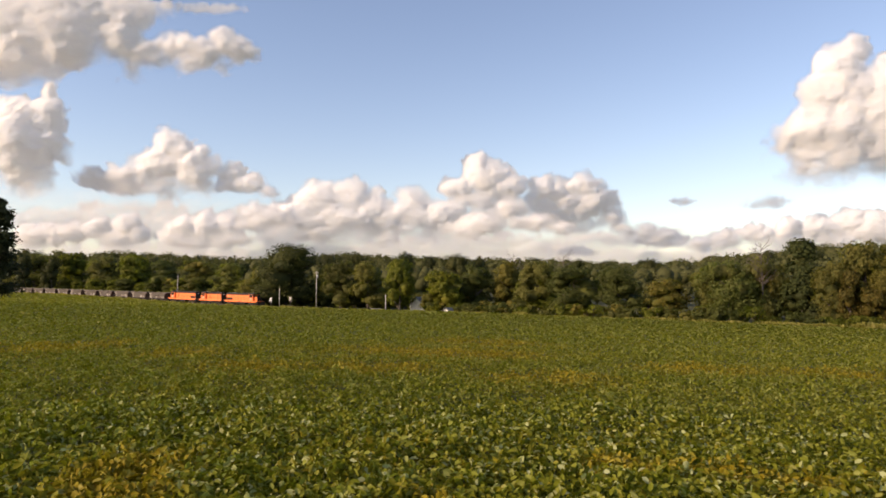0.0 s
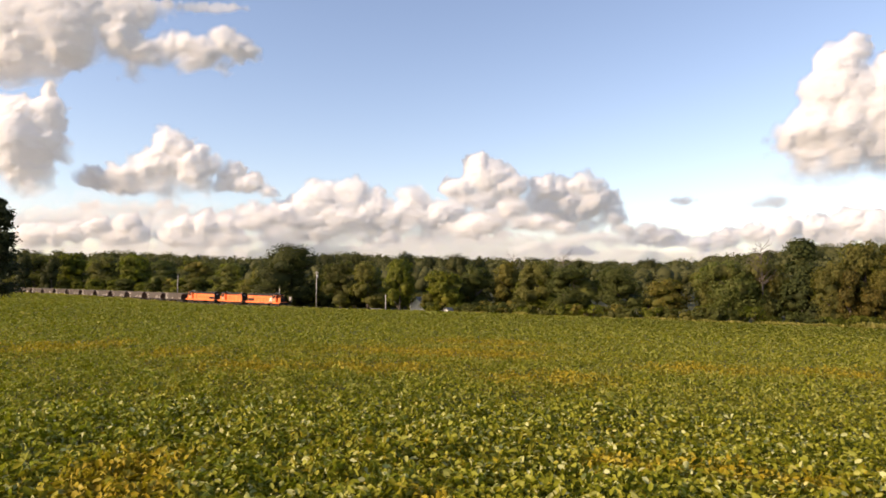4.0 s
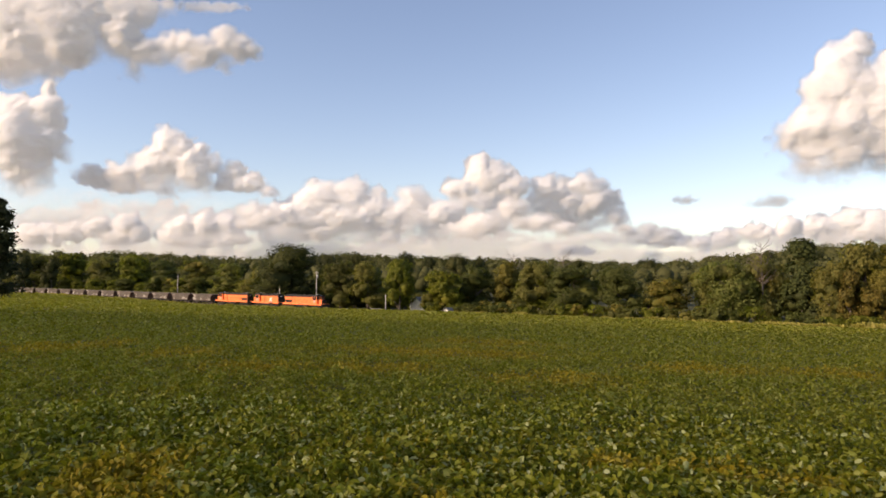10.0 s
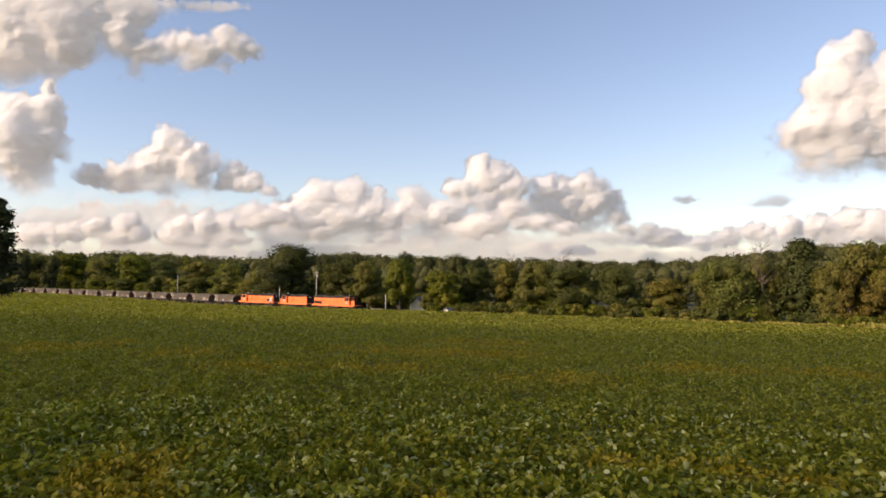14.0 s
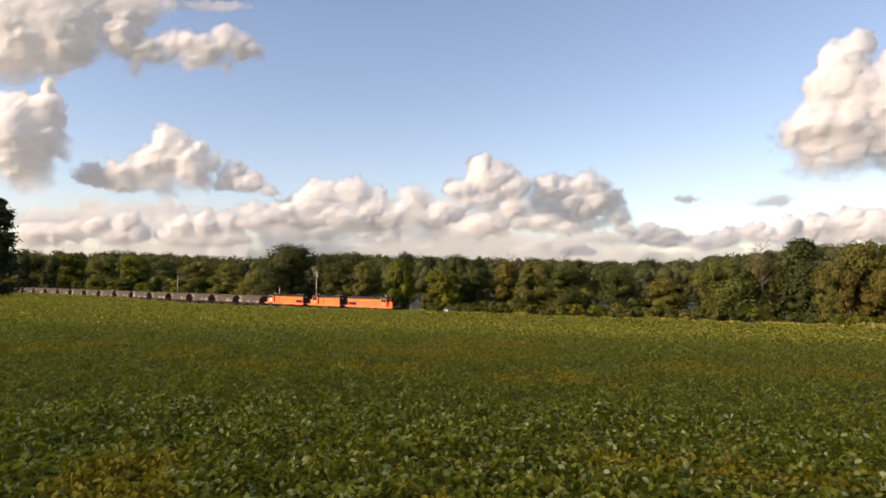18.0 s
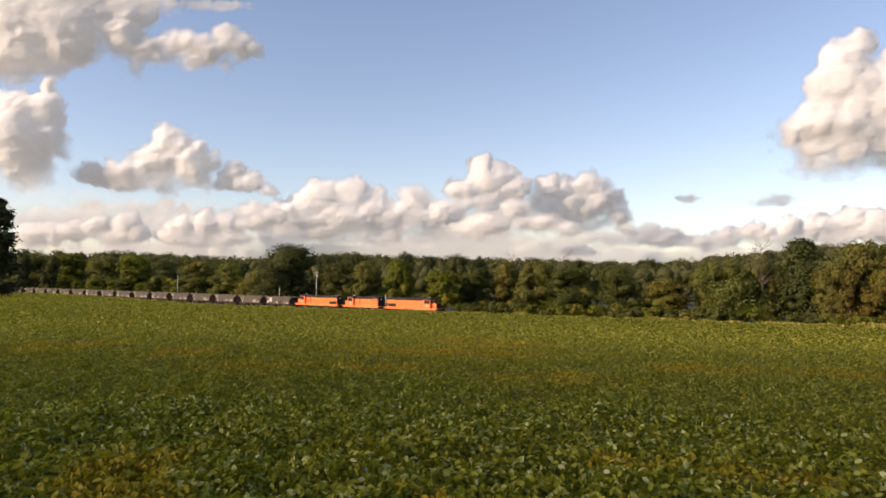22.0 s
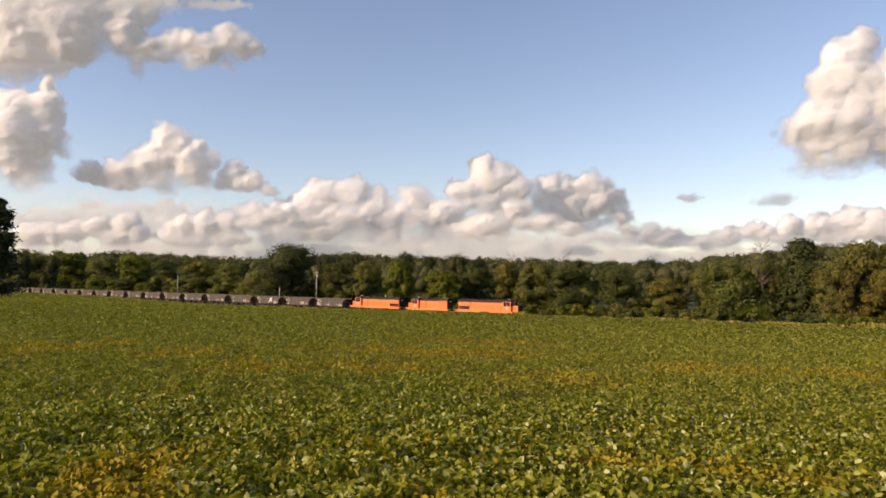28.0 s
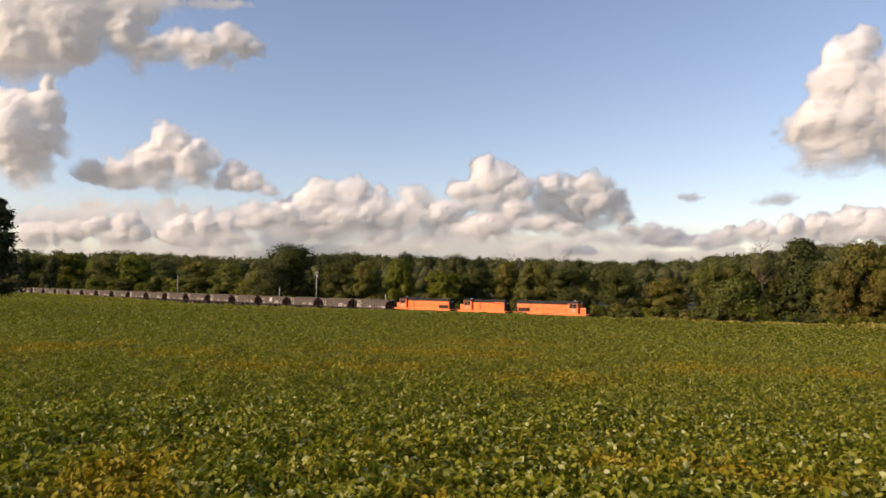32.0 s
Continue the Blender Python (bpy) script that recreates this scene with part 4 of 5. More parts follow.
# clouds that show more of their shaded underside
LEANS = {"L": 1.2, "M": 1.2, "N": 1.2, "C1": 0.8, "H": 0.25, "I": 0.2}
for i, (key, lobes, drift, rough) in enumerate(CLOUDS):
    small = rough < 0.6
    ob = make_cloud(lobes, 3190 if key in ("E2", "G2") else 3200 + 14 * i, "small thin grey cloud" if small else "billowing white cumulus cloud with grey flanks", i + 1, rough, 0.6 if small else 1.0, 4.5, 0.9 if small else 1.0, lean=LEANS.get(key, 0.0))
    cloud_moves.append((ob, drift))
for k, (away, cover) in enumerate(((3120, 0.22), (3700, 0.85))):
    ob = make_cloud(BANK, away, "pale layered cloud low over the hills", 44 + 20 * k, 0.8, cover, 7.0, 1.6 if k == 0 else 0.8, 0.55)
    cloud_moves.append((ob, (8, 4)))
# more clouds of the same sky drift over the field behind the camera; their shade crosses the crop
# along: places across the drift; reach: how far the cloud's shade extends forward there; veil: how much light it takes
SHADE = (
    ((-670, -612, -580, -540, -480, -432, -390, -350, -310, -270, -220, -186, -166), (-40, 10, 26, 34, 38, 44, 50, 58, 68, 75, 80, 60, 20), (0.78, 0.78, 0.78, 0.78, 0.78, 0.78, 0.78, 0.78, 0.75, 0.70, 0.61, 0.48, 0.24), 7),
    ((-85, -40, 60, 200), (130, 160, 170, 120), (0.42,) * 4, 18),
    ((-1000, -900, -780, -660), (60, 140, 150, 60), (0.25,) * 4, 50))


def make_high_cloud(along, reach, veil, soft, seed):
    """A broken cloud sheet high overhead, ragged along its edges."""
    gx, gz = np.meshgrid(np.arange(along[0] - 30, along[-1] + 30, 5.0), np.arange(-230, 190, 5.0))
    s = np.interp(gx, along, reach) - gz
    s = np.minimum(np.minimum(s, (gx - along[0]) * 0.8), np.minimum((along[-1] - gx) * 1.2, gz + 220)) + 0.8 * soft * fractal(gx, gz, 70, seed, 4)
    thick = np.interp(gx, along, veil) * (1 - np.exp(-(np.maximum(s, 0) / (soft + 0.09 * np.maximum(gz, 0))) ** 1.3))
    h = 1 + 14 * thick
    nz, nx = gx.shape
    v = np.concatenate([np.stack([gx, gz, k * h], -1).reshape(-1, 3) for k in (1, -0.6)])
    i = (np.arange(nz - 1)[:, None] * nx + np.arange(nx - 1)).ravel()
    f = np.stack([i, i + 1, i + nx + 1, i + nx], -1)
    f = f[(thick.ravel()[f] > 0.002).any(1)]
    used, faces = np.unique(np.concatenate([f, f[:, ::-1] + nx * nz]), return_inverse=True)
    me = grid_mesh("cloud", v[used], faces.reshape(-1, 4), VEIL, True)
    # a line of sight meets the upper and the lower face, so each holds half of the veil
    half = 1 - np.sqrt(1 - np.clip(thick, 0, 0.95))
    me.attributes.new("thick", "FLOAT", "POINT").data.foreach_set("value", np.tile(half.ravel(), 2)[used].astype(np.float32))
    ob = new("cloud", me)
    ob.matrix_basis = pose(500 * SUN_TO.x / SUN_TO.z, 500 * SUN_TO.y / SUN_TO.z, 500)
    return tagged(ob, "pale broken cloud high over the field", "cloud", "clouds in the sky")


for i, row in enumerate(SHADE):
    high_clouds.append(make_high_cloud(*row, 70 + 7 * i))


# ---------------- an insect that flits past ----------------
insect = new("flying_insect")
bm = bmesh.new()
rod(bm, (-0.006, 0, 0), (0.001, 0, 0), 0.0012, 0.0026, 8), rod(bm, (0.001, 0, 0), (0.005, 0, 0), 0.0026, 0.0022, 8)
part("body", bm, BLACK, insect, smooth=True)
part("head", rod(bmesh.new(), (0.005, 0, 0), (0.008, 0, 0), 0.002, 0.0014, 8), BLACK, insect)
for k in (-1, 1):
    bm = bmesh.new()
    prism(bm, [(0.003, 0.0022), (0.004, 0.007), (0.001, 0.010), (-0.004, 0.009), (-0.003, 0.005)], 0, 0.0002)
    bmesh.ops.rotate(bm, verts=bm.verts, matrix=Matrix.Rotation(radians(-90), 3, "X"))
    wing = part("wing", bm, GRIME, insect)
    wing.matrix_basis = Matrix.Rotation(radians(200 if k > 0 else -20), 4, "X")
tagged(insect, "tiny dark insect flitting past over the crop", "insect")


# ---------------- the train ----------------
def wheelset(parent, x, r):
    bm = bmesh.new()
    for s in (-0.75, 0.75):
        rod(bm, (0, s - 0.06, 0), (0, s + 0.06, 0), r, seg=20)
        rod(bm, (0, s - 0.085, 0), (0, s + 0.085, 0), r * 0.72, seg=16)
    rod(bm, (0, -1.1, 0), (0, 1.1, 0), 0.085)
    return part("wheelset", bm, GRIME, parent, at=Matrix.Translation((x, 0, r)))


def truck(parent, x, axles, r, spacing):
    """A bogie: side frames with springs, and its wheelsets."""
    half = spacing * (axles - 1) / 2
    bm = bmesh.new()
    for s in (-1.08, 1.08):
        prism(bm, [(-half - 0.55, r - 0.06), (-half - 0.5, r + 0.26), (-half * 0.4, r + 0.36), (half * 0.4, r + 0.36), (half + 0.5, r + 0.26), (half + 0.55, r - 0.06), (half + 0.25, r - 0.12), (half * 0.55, r + 0.06), (0.35, r - 0.22), (-0.35, r - 0.22), (-half * 0.55, r + 0.06), (-half - 0.25, r - 0.12)], s - 0.07, s + 0.07)
    box(bm, -0.35, 0.35, -1.05, 1.05, r + 0.02, r + 0.3)
    frame_ob = new("truck", mesh_of("truck", bm, GRIME))
    frame_ob.parent = parent
    frame_ob.matrix_basis = Matrix.Translation((x, 0, 0))
    sets = []
    for i in range(axles):
        sets.append(wheelset(frame_ob, -half + i * spacing, r))
    for k in (-half * 0.5, half * 0.5):
        for s in (-1.08, 1.08):
            part("spring", rod(bmesh.new(), (k, s, r - 0.15), (k, s, r + 0.28), 0.13, seg=10), GRIME, frame_ob)
    return sets


def coupler(parent, x, way):
    bm = bmesh.new()
    box(bm, min(x, x + way * 0.55), max(x, x + way * 0.55), -0.09, 0.09, 0.78, 0.98, 0.02)
    box(bm, min(x + way * 0.42, x + way * 0.72), max(x + way * 0.42, x + way * 0.72), -0.16, 0.16, 0.74, 1.03, 0.04)
    part("coupler", bm, GRIME, parent)


def locomotive(length, tunnel, axles, label):
    """A hood locomotive facing +x: short nose, cab, long hood, walkways with rails, tank and trucks."""
    root = new("locomotive")
    h = length / 2 - 0.65           # half the frame
    deck = 1.55
    nose0 = h - 0.85
    cab1 = nose0 - 1.75              # front of the cab
    cab0 = cab1 - 2.35              # back of the cab
    tail = -h + 0.95
    top = 4.08
    band = 0.60                     # depth of the black band along the roof
    part("frame", box(bmesh.new(), tail - 0.3, nose0 + 0.15, -1.5, 1.5, 1.18, deck, 0.03), ORANGE, root, "orange side sill")
    for x0, x1 in ((-h, tail - 0.3), (nose0 + 0.15, h)):
        part("end_platform", box(bmesh.new(), x0, x1, -1.48, 1.48, 1.18, deck - 0.02, 0.03), BLACK, root, "black end platform")
    part("walkway", box(bmesh.new(), -h + 0.02, h - 0.02, -1.46, 1.46, deck, deck + 0.04), ORANGE, root)
    # long hood
    bm = bmesh.new()
    prism(bm, [(-0.95, deck + 0.04), (0.95, deck + 0.04), (0.95, top - band), (-0.95, top - band)], tail, cab0)
    bmesh.ops.rotate(bm, verts=bm.verts, matrix=Matrix.Rotation(radians(-90), 3, "Z"))
    part("hood", bm, ORANGE, root)
    bm = bmesh.new()
    prism(bm, [(-0.955, top - band), (0.955, top - band), (0.955, top - 0.12), (0.80, top), (-0.80, top), (-0.955, top - 0.12)], tail, cab0)
    bmesh.ops.rotate(bm, verts=bm.verts, matrix=Matrix.Rotation(radians(-90), 3, "Z"))
    part("hood_roof", bm, BLACK, root, "black roof")
    # black end cap: shade of the gap between units, put in as colour
    part("hood_end", box(bmesh.new(), tail - 0.05, tail + 0.28, -0.965, 0.965, deck + 0.05, top - 0.1, 0.02), BLACK, root, "rear end of the hood, blackened for the shaded gap")
    # hood doors and their gaps
    n = int((cab0 - tail - 5.2) / 0.62)
    for s in (-1, 1):
        for i in range(n):
            x0 = cab0 - 0.9 - i * 0.62
            bm = bmesh.new()
            box(bm, x0 - 0.58, x0, 0.95 if s > 0 else -0.975, 0.975 if s > 0 else -0.95, deck + 0.3, top - band - 0.1, 0.008)
            d = part("hood_door", bm, ORANGE, root)
            part("latch", box(bmesh.new(), x0 - 0.56, x0 - 0.53, 0.975 if s > 0 else -0.99, 0.99 if s > 0 else -0.975, deck + 1.2, deck + 1.35), BLACK, d)
    # radiator end
    if tunnel:
        for s in (-1, 1):
            bm = bmesh.new()
            box(bm, tail + 0.25, tail + 3.9, 0.95 if s > 0 else -1.12, 1.12 if s > 0 else -0.95, top - 1.3, top - band - 0.02, 0.03)
            part("radiator_box", bm, ORANGE, root)
            g = part("air_intake", box(bmesh.new(), tail + 0.5, tail + 3.6, 0.95 if s > 0 else -0.985, 0.985 if s > 0 else -0.95, deck + 0.2, deck + 1.0), BLACK, root, "black louvred air intake low on the hood")
            for k in range(7):
                z0 = deck + 0.24 + k * 0.105
                part("louvre", box(bmesh.new(), tail + 0.52, tail + 3.58, 0.985 if s > 0 else -1.02, 1.02 if s > 0 else -0.985, z0, z0 + 0.03), GRIME, g)
    else:
        for s in (-1, 1):
            g = part("radiator_grille", box(bmesh.new(), tail + 0.3, tail + 3.0, 0.955 if s > 0 else -1.0, 1.0 if s > 0 else -0.955, top - 0.95, top - 0.45), ORANGE, root, "orange radiator grille")
            for k in range(4):
                z0 = top - 0.92 + k * 0.11
                part("louvre", box(bmesh.new(), tail + 0.32, tail + 2.98, 1.0 if s > 0 else -1.03, 1.03 if s > 0 else -1.0, z0, z0 + 0.035), GRIME, g)
        part("blower_louvre", box(bmesh.new(), cab0 - 0.75, cab0 - 0.1, -0.99, -0.955, top - 1.2, top - 0.55), BLACK, root)
    for k in range(3):
        bm = bmesh.new()
        rod(bm, (tail + 1.1 + k * 1.45, 0, top - 0.02), (tail + 1.1 + k * 1.45, 0, top + 0.12), 0.62, seg=20)
        fan = part("roof_fan", bm, BLACK, root, smooth=False)
        bm = bmesh.new()
        for j in range(4):
            rod(bm, (tail + 1.1 + k * 1.45, -0.6, top + 0.14), (tail + 1.1 + k * 1.45, 0.6, top + 0.14), 0.015, seg=4)
            bmesh.ops.rotate(bm, verts=bm.verts, cent=(tail + 1.1 + k * 1.45, 0, 0), matrix=Matrix.Rotation(radians(45), 3, "Z"))
        part("fan_guard", bm, GALV, fan)
    bm = bmesh.new()
    box(bm, cab0 - 5.2, cab0 - 4.2, -0.35, 0.35, top - 0.02, top + 0.22, 0.05)
    part("exhaust_stack", bm, BLACK, root)
    for k in (cab0 - 7.0, cab0 - 8.3):
        part("brake_fan", rod(bmesh.new(), (k, 0, top - 0.02), (k, 0, top + 0.1), 0.5, seg=18), BLACK, root)
    part("inertial_hatch", box(bmesh.new(), cab0 - 2.6, cab0 - 0.5, -0.75, 0.75, top - 0.02, top + 0.2, 0.05), BLACK, root)
    # cab
    bm = bmesh.new()
    box(bm, cab0, cab1, -1.45, 1.45, deck + 0.04, top - 0.08, 0.05)
    cab = part("cab", bm, ORANGE, root)
    bm = bmesh.new()
    prism(bm, [(-1.52, top - 0.3), (1.52, top - 0.3), (1.42, top + 0.02), (0.6, top + 0.15), (-0.6, top + 0.15), (-1.42, top + 0.02)], cab0 - 0.1, cab1 + 0.18)
    bmesh.ops.rotate(bm, verts=bm.verts, matrix=Matrix.Rotation(radians(-90), 3, "Z"))
    part("cab_roof", bm, BLACK, cab, "black cab roof")
    for s in (-1, 1):
        for x0 in (cab0 + 0.35, cab0 + 1.3):
            part("side_window", box(bmesh.new(), x0, x0 + 0.88, 1.445 if s > 0 else -1.465, 1.465 if s > 0 else -1.445, deck + 1.2, deck + 2.15, 0.01), GLASS, cab)
        part("windshield", box(bmesh.new(), cab1 - 0.005, cab1 + 0.015, s * 0.95 - 0.4, s * 0.95 + 0.4, deck + 1.4, deck + 2.1), GLASS, cab)
    # short nose
    bm = bmesh.new()
    box(bm, cab1, nose0, -0.84, 0.84, deck + 0.04, deck + 1.32, 0.09)
    nose = part("nose", bm, ORANGE, root)
    part("nose_end", box(bmesh.new(), nose0 - 0.22, nose0 + 0.012, -0.85, 0.85, deck + 0.045, deck + 1.33, 0.09), BLACK, nose, "black nose end")
    for s in (-1, 1):
        part("cab_emblem", box(bmesh.new(), cab0 + 0.9, cab0 + 1.65, 1.452 if s > 0 else -1.463, 1.463 if s > 0 else -1.452, deck + 0.42, deck + 1.07, 0.004), WORN, cab, "pale emblem panel")
    # narrow black upright strip on one flank of the hood, behind the cab
    part("hood_duct", box(bmesh.new(), cab0 - 2.35, cab0 - 2.15, 0.95, 1.02, deck + 0.2, top - band, 0.01), BLACK, root)
    for k in (-0.16, 0.16):
        part("headlight", rod(bmesh.new(), (cab1 + 0.1, k, top - 0.12), (cab1 + 0.24, k, top - 0.12), 0.11, seg=14), WHITE, root)
    part("front_hatch", box(bmesh.new(), cab1 + 0.02, nose0 - 0.25, -0.6, 0.6, deck + 1.33, deck + 1.40, 0.02), BLACK, nose)
    part("numberboard", box(bmesh.new(), cab1 - 0.05, cab1 + 0.12, -0.95, -0.4, top - 0.26, top - 0.04), WHITE, root)
    part("rear_light", box(bmesh.new(), tail - 0.06, tail + 0.02, -0.3, 0.3, top - 0.75, top - 0.5, 0.02), WHITE, root)
    # horn and bell on the roof
    bm = bmesh.new()
    for k in (-0.15, 0, 0.15):
        rod(bm, (cab0 + 0.7, k, top + 0.30), (cab0 + 1.25, k, top + 0.30), 0.03, 0.1, 10)
    rod(bm, (cab0 + 0.8, 0, top + 0.1), (cab0 + 0.8, 0, top + 0.32), 0.03)
    part("horn", bm, GALV, root)
    # tank, trucks, pilots
    bm = bmesh.new()
    prism(bm, [(-1.45, 0.95), (-1.2, 0.42), (1.2, 0.42), (1.45, 0.95), (1.45, 1.18), (-1.45, 1.18)], -2.6, 2.6)
    bmesh.ops.rotate(bm, verts=bm.verts, matrix=Matrix.Rotation(radians(-90), 3, "Z"))
    part("fuel_tank", bm, BLACK, root)
    bm = bmesh.new()
    rod(bm, (-2.4, -1.38, 1.35 - 0.26), (2.4, -1.38, 1.35 - 0.26), 0.17, seg=12)
    part("air_reservoir", bm, GRIME, root)
    tx = h - 3.6 if axles == 3 else h - 3.3
    for x in (-tx, tx):
        truck(root, x, axles, 0.51, 1.75 if axles == 3 else 2.74)
    for s in (-1, 1):
        bm = bmesh.new()
        prism(bm, [(s * (h - 0.02), 0.32), (s * (h + 0.22), 0.3), (s * (h + 0.05), 1.2), (s * (h - 0.02), 1.2)], -1.4, 1.4)
        part("pilot", bm, BLACK, root)
        coupler(root, s * h, s)
        for side in (-1, 1):
            st = part("steps", box(bmesh.new(), s * (h - 0.55) - 0.32, s * (h - 0.55) + 0.32, side * 1.4 - 0.1, side * 1.4 + 0.1, 0.42, 0.46), BLACK, root)
            for z0 in (0.74, 1.02):
                part("tread", box(bmesh.new(), s * (h - 0.55) - 0.32, s * (h - 0.55) + 0.32, side * 1.38 - 0.1, side * 1.38 + 0.1, z0, z0 + 0.04), BLACK, st)
    # handrails
    for side in (-1, 1):
        bm = bmesh.new()
        rod(bm, (tail, side * 1.42, deck + 1.02), (cab0 - 0.1, side * 1.42, deck + 1.02), 0.02, seg=5)
        rail = part("handrail", bm, BLACK, root)
        k = tail
        while k < cab0:
            part("stanchion", rod(bmesh.new(), (k, side * 1.42, deck), (k, side * 1.42, deck + 1.02), 0.018, seg=5), BLACK, rail)
            k += 1.9
        bm = bmesh.new()
        rod(bm, (cab1, side * 1.42, deck + 1.0), (h - 0.1, side * 1.42, deck + 1.0), 0.02, seg=5)
        rod(bm, (h - 0.1, side * 1.42, 0.6), (h - 0.1, side * 1.42, deck + 1.0), 0.02, seg=5)
        part("handrail", bm, BLACK, root)
    # lettering on the sill, too small to read
    for k in range(7):
        part("lettering", box(bmesh.new(), -1.6 + k * 0.42, -1.32 + k * 0.42, -1.508, -1.5, 1.3, 1.5), BLACK, root)
    return tagged(root, label, "locomotive", "locomotives of the ore train")


HOPPER_LENGTH = 15.1


def hopper_car(seed, number_bars):
    """An open hopper: ribbed sides, sloped ends over open platforms, hopper chutes, a heaped load."""
    rng = random.Random(seed)
    root = new("hopper_car")
    h, w, sill, top = HOPPER_LENGTH / 2 - 0.62, 1.5, 1.12, 3.3
    for s in (-1, 1):
        bm = bmesh.new()
        prism(bm, [(-h + 1.9, sill), (h - 1.9, sill), (h - 1.4, top - 0.6), (h - 0.5, top - 0.2), (h - 0.5, top), (-h + 0.5, top), (-h + 0.5, top - 0.2), (-h + 1.4, top - 0.6)], s * (w - 0.05), s * w)
        side = part("side_sheet", bm, HOPPER, root)
        n = 13
        for k in range(n):
            x = -h + 0.12 + (2 * h - 0.24) * k / (n - 1)
            part("rib", box(bmesh.new(), x - 0.06, x + 0.06, w if s > 0 else -w - 0.11, w + 0.11 if s > 0 else -w, sill + 0.02 + 0.0, top - 0.02, 0.015), HOPPER, side) if abs(x) < h - 1.95 else None
        part("top_chord", box(bmesh.new(), -h + 0.45, h - 0.45, s * w - 0.09, s * w + 0.09, top - 0.06, top + 0.1, 0.02), HOPPER, side)
        part("side_sill", box(bmesh.new(), -h, h, s * w - 0.12, s * w + 0.05, sill - 0.14, sill + 0.04, 0.02), GRIME, root)
    for s in (-1, 1):
        bm = bmesh.new()
        prism(bm, [(s * (h - 0.1), top), (s * (h - 0.16), top), (s * (h - 1.15), top - 0.5), (s * (h - 1.6), 1.15), (s * (h - 1.54), 1.08), (s * (h - 1.08), top - 0.56), (s * (h - 0.1), top - 0.2)], -w + 0.06, w - 0.06)
        part("slope_sheet", bm, MAROON, root, "rusty maroon end slope sheet")
        for y in (-w + 0.2, w - 0.2, 0.0):
            part("end_post", box(bmesh.new(), s * h - 0.07, s * h + 0.07, y - 0.05, y + 0.05, 0.95, top - 0.3), GRIME, root)
        part("end_sill", box(bmesh.new(), s * h - 0.15, s * h + 0.15, -w, w, 0.92, 1.18, 0.03), MAROON, root)
        part("end_platform", box(bmesh.new(), s * (h - 1.0) - 1.0, s * (h - 1.0) + 1.0, -0.4, 0.4, 0.9, 1.1), GRIME, root)
        lad = new("ladder", mesh_of("ladder", rod(bmesh.new(), (s * (h - 0.2), -w - 0.14, 1.0), (s * (h - 0.2), -w - 0.14, top), 0.02, seg=5), GRIME))
        lad.parent = root
        for k in range(7):
            part("rung", rod(bmesh.new(), (s * (h - 0.2), -w - 0.14, 1.15 + k * 0.36), (s * (h - 0.62), -w - 0.14, 1.15 + k * 0.36), 0.02, seg=5), GRIME, lad)
        # pale tan spot low on the side, next to each end gap
        part("corner_patch", box(bmesh.new(), s * (h - 2.5) - 0.4, s * (h - 2.5) + 0.4, -w - 0.008, -w - 0.001, sill + 0.1, sill + 0.75), WORN, root, "pale tan panel low near the end of the car")
        coupler(root, s * h, s)
        truck(root, s * (h - 1.75), 2, 0.42, 1.75)
    part("brake_wheel", rod(bmesh.new(), (h + 0.12, 0.6, 2.0), (h + 0.16, 0.6, 2.0), 0.28, seg=16), GRIME, root)
    for k in (-2.9, 0, 2.9):
        bm = bmesh.new()
        prism(bm, [(k - 1.4, sill), (k + 1.4, sill), (k + 0.45, 0.42), (k - 0.45, 0.42)], -1.25, 1.25)
        part("chute", bm, GRIME, root)
    bm = bmesh.new()
    bmesh.ops.create_grid(bm, x_segments=36, y_segments=8, size=1)
    for v in bm.verts:
        x, y = v.co.x * (h - 0.1), v.co.y * (w - 0.08)
        heap = 0.55 * max(0, 1 - abs(v.co.y) ** 2) * (0.45 + 0.55 * abs(math.cos((x + 1.5) * math.pi / 5.8)))
        v.co = (x, y, top - 0.42 + heap * (1 - abs(v.co.x) ** 6) + 0.05 * noise.noise((x * 1.7, y * 1.7, seed)))
    part("load", bm, COAL, root, "heap of dark ore", True)
    # lettering, too small to read
    for x0, n, z0, s in ((-h + 1.4, 3, 2.75, 0.34), (-h + 1.4, 5, 2.25, 0.26), (h - 4.2, 6, 1.5, 0.18)):
        for k in range(n):
            if rng.random() < 0.85:
                part("lettering", box(bmesh.new(), x0 + k * s * 1.5, x0 + k * s * 1.5 + s, -w - 0.006, -w, z0, z0 + s * 1.3), WORN, root)
    for k in range(number_bars):
        x0 = rng.uniform(-h + 0.8, h - 2.5)
        part("pale_patch", box(bmesh.new(), x0, x0 + rng.uniform(0.8, 1.7), -w - 0.007, -w - 0.001, sill + 0.2, sill + rng.uniform(0.6, 1.1)), WORN, root, "pale worn paint patch")
    return tagged(root, "grey weathered open hopper car heaped with ore", "hopper car", "hopper cars of the ore train")


FRONT = -117.2       # u of the leading coupler at the start


def progress(t):
    return FRONT + 3.03 * t + 0.0219 * t * t


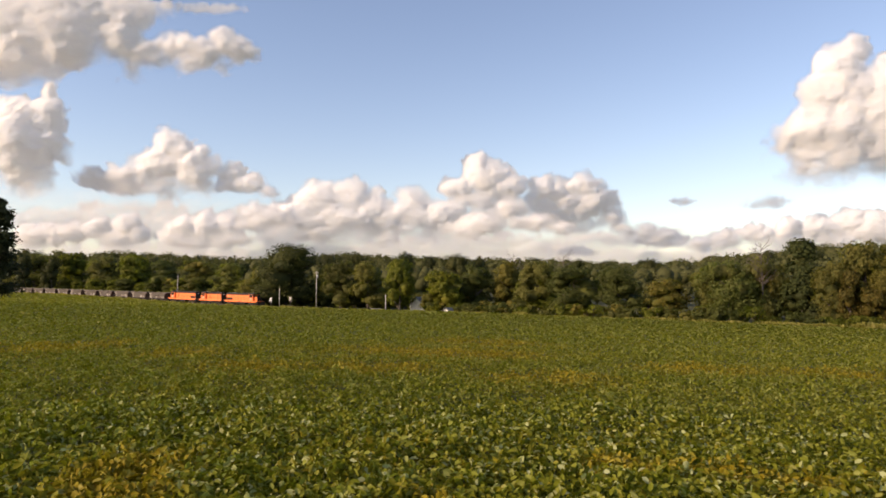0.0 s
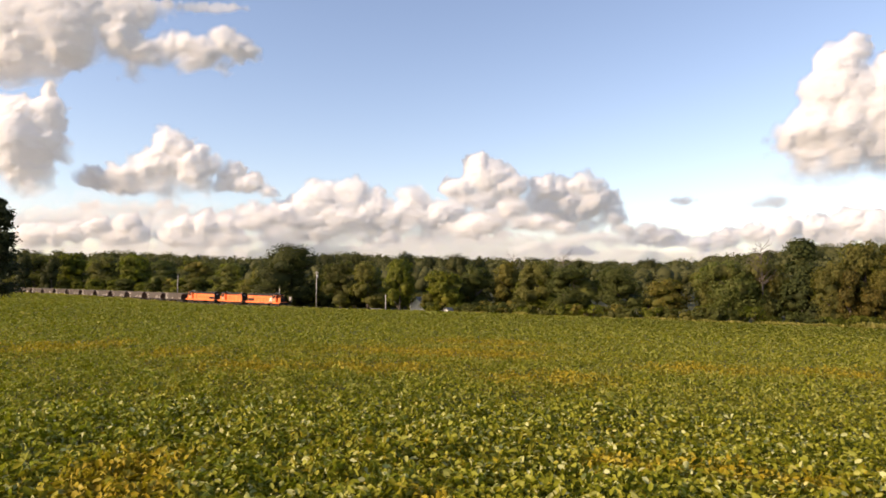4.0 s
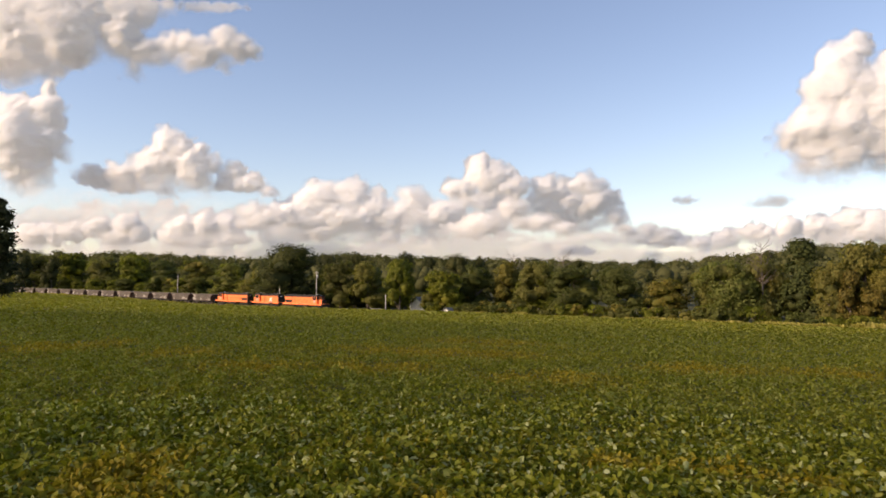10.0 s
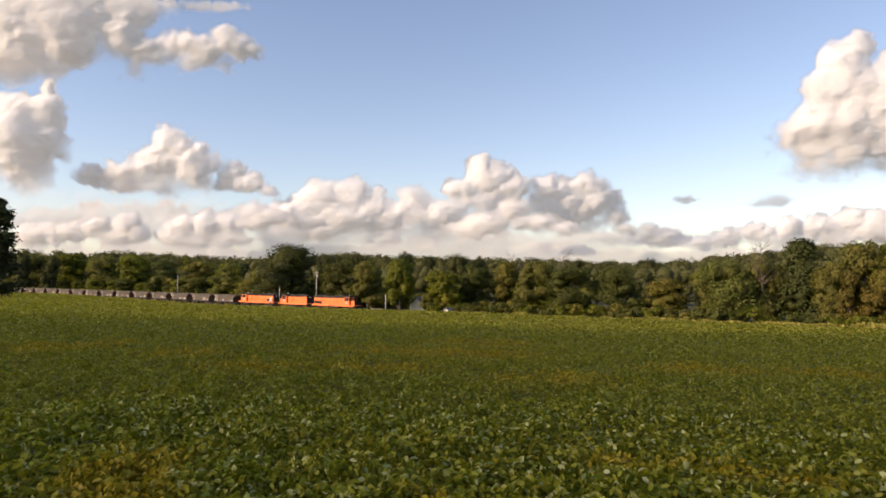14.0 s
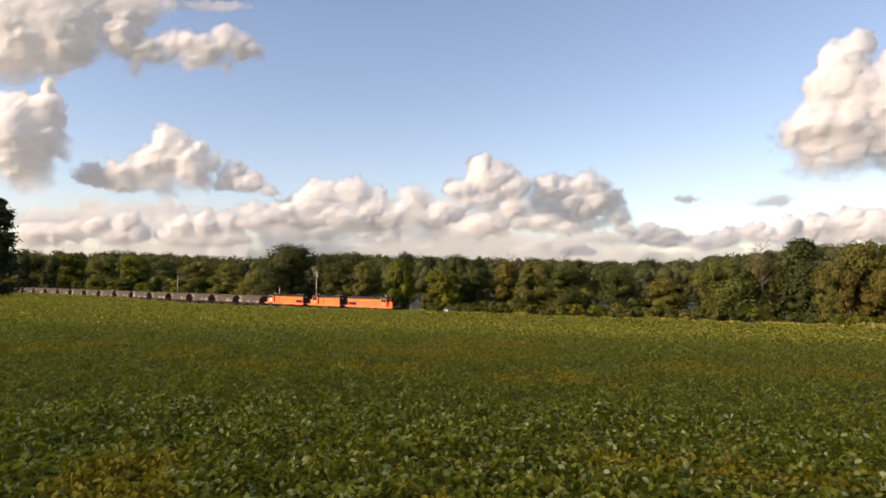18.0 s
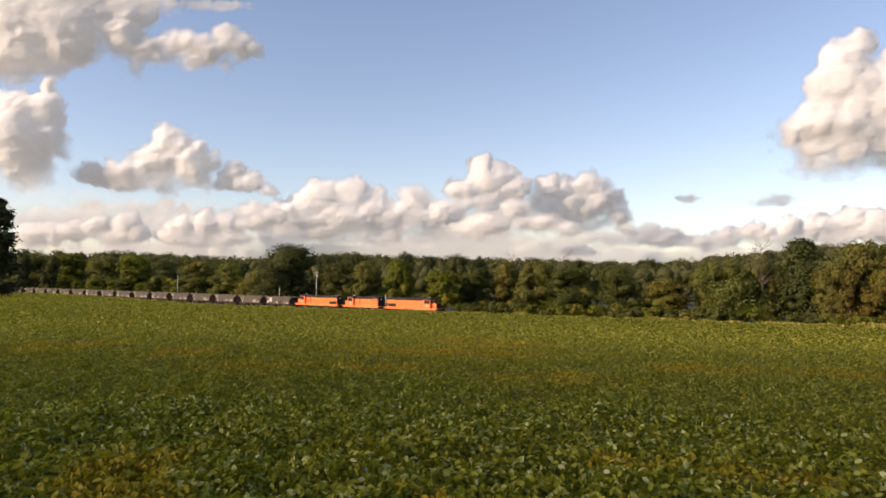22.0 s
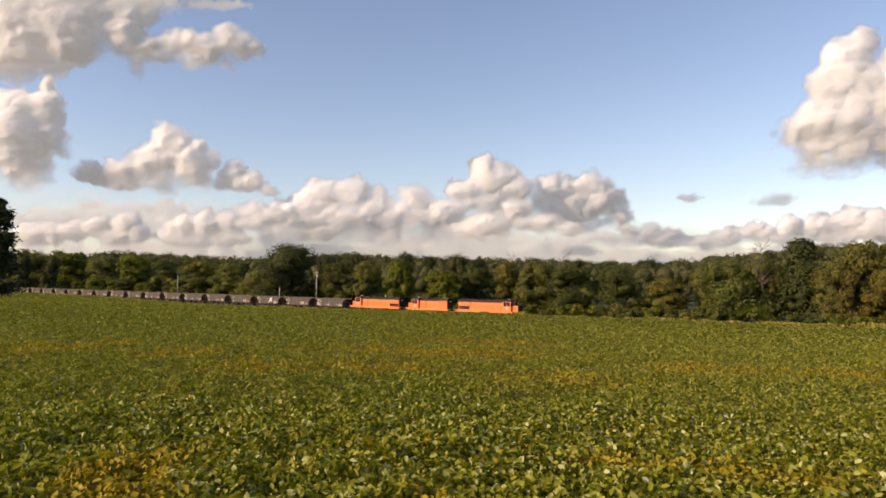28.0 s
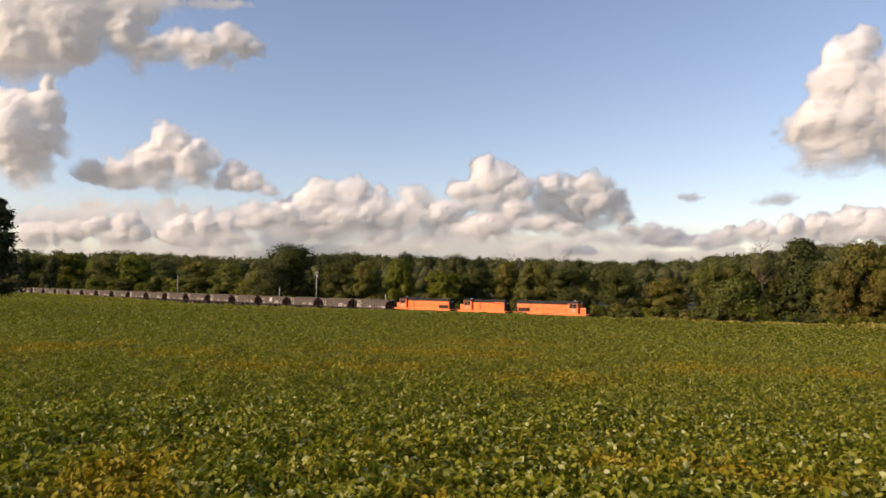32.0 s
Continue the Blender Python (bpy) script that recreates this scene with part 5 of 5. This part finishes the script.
train = []           # (thing, distance behind the leading coupler, facing)
behind = 0.0
lead = locomotive(20.9, True, 3, "orange hood locomotive with a black roof, leading the train")
train.append((lead, behind + 20.9 / 2, 1))
behind += 20.9
second = locomotive(16.75, False, 2, "shorter orange hood locomotive with a black roof, coupled in the middle")
train.append((second, behind + 16.75 / 2, -1))
behind += 16.75
third = locomotive(21.55, True, 3, "orange hood locomotive with a black roof, running cab backwards")
train.append((third, behind + 21.55 / 2, -1))
behind += 21.55
cars = [hopper_car(k, n) for k, n in ((1, 3), (2, 1), (3, 4))]
for i in range(28):
    ob = cars[i] if i < 3 else copy_thing(cars[(i * 7 + i // 3) % 3], Matrix.Identity(4))
    if i % 6 == 2:
        tagged(ob, "grey weathered open hopper car with pale worn patches")
    train.append((ob, behind + HOPPER_LENGTH / 2, 1))
    behind += HOPPER_LENGTH


def on_track(u, facing):
    x, y = plan_xy(u, 0)
    pitch = math.degrees(math.atan2(float(rail_z(u + 6) - rail_z(u - 6)), 12))
    return pose(x, y, float(rail_z(u)), 0, -pitch * facing, HEADING + (0 if facing > 0 else 180))


def motions():
    """All that moves: the train along its track and the clouds on the wind."""
    for ob, back, facing in train:
        walk(ob, [(t, on_track(progress(t) - back, facing)) for t in range(0, 33, 2)])
    for ob, back, facing in train[:3]:
        for w in ob.children_recursive:
            if w.name.startswith("wheelset"):
                at = w.matrix_basis.translation.copy()
                walk(w, [(t * 0.16, Matrix.Translation(at) @ Matrix.Rotation((progress(t * 0.16) - FRONT) / 0.51 * facing, 4, "Y")) for t in range(201)])
    for ob, (dx, dz) in cloud_moves:
        a = ob.matrix_basis.copy()
        walk(ob, [(0, a), (32, Matrix.Translation((dx, 0, dz)) @ a)])
    drop = float(crop_top(-1.1, 3.0)) + 0.05
    flight = [(0, 2.3, 6.0), (18, 1.7, 5.8), (20.4, 0.9, 4.7), (20.9, 0.278, 3.375), (21.0, 0.152, 3.095), (21.1, 0.026, 2.815), (21.5, -0.5, 1.7), (21.8, -1.0, drop + 0.25), (22.2, -1.1, drop), (32, -1.1, drop)]
    walk(insect, [(t, pose(x, 3.0, z, 0, 60, 200)) for t, x, z in flight])
    for ob in high_clouds:
        a = ob.matrix_basis.copy()
        walk(ob, [(0, a), (32, Matrix.Translation((24 * 32, 0, 0)) @ a)])


motions()
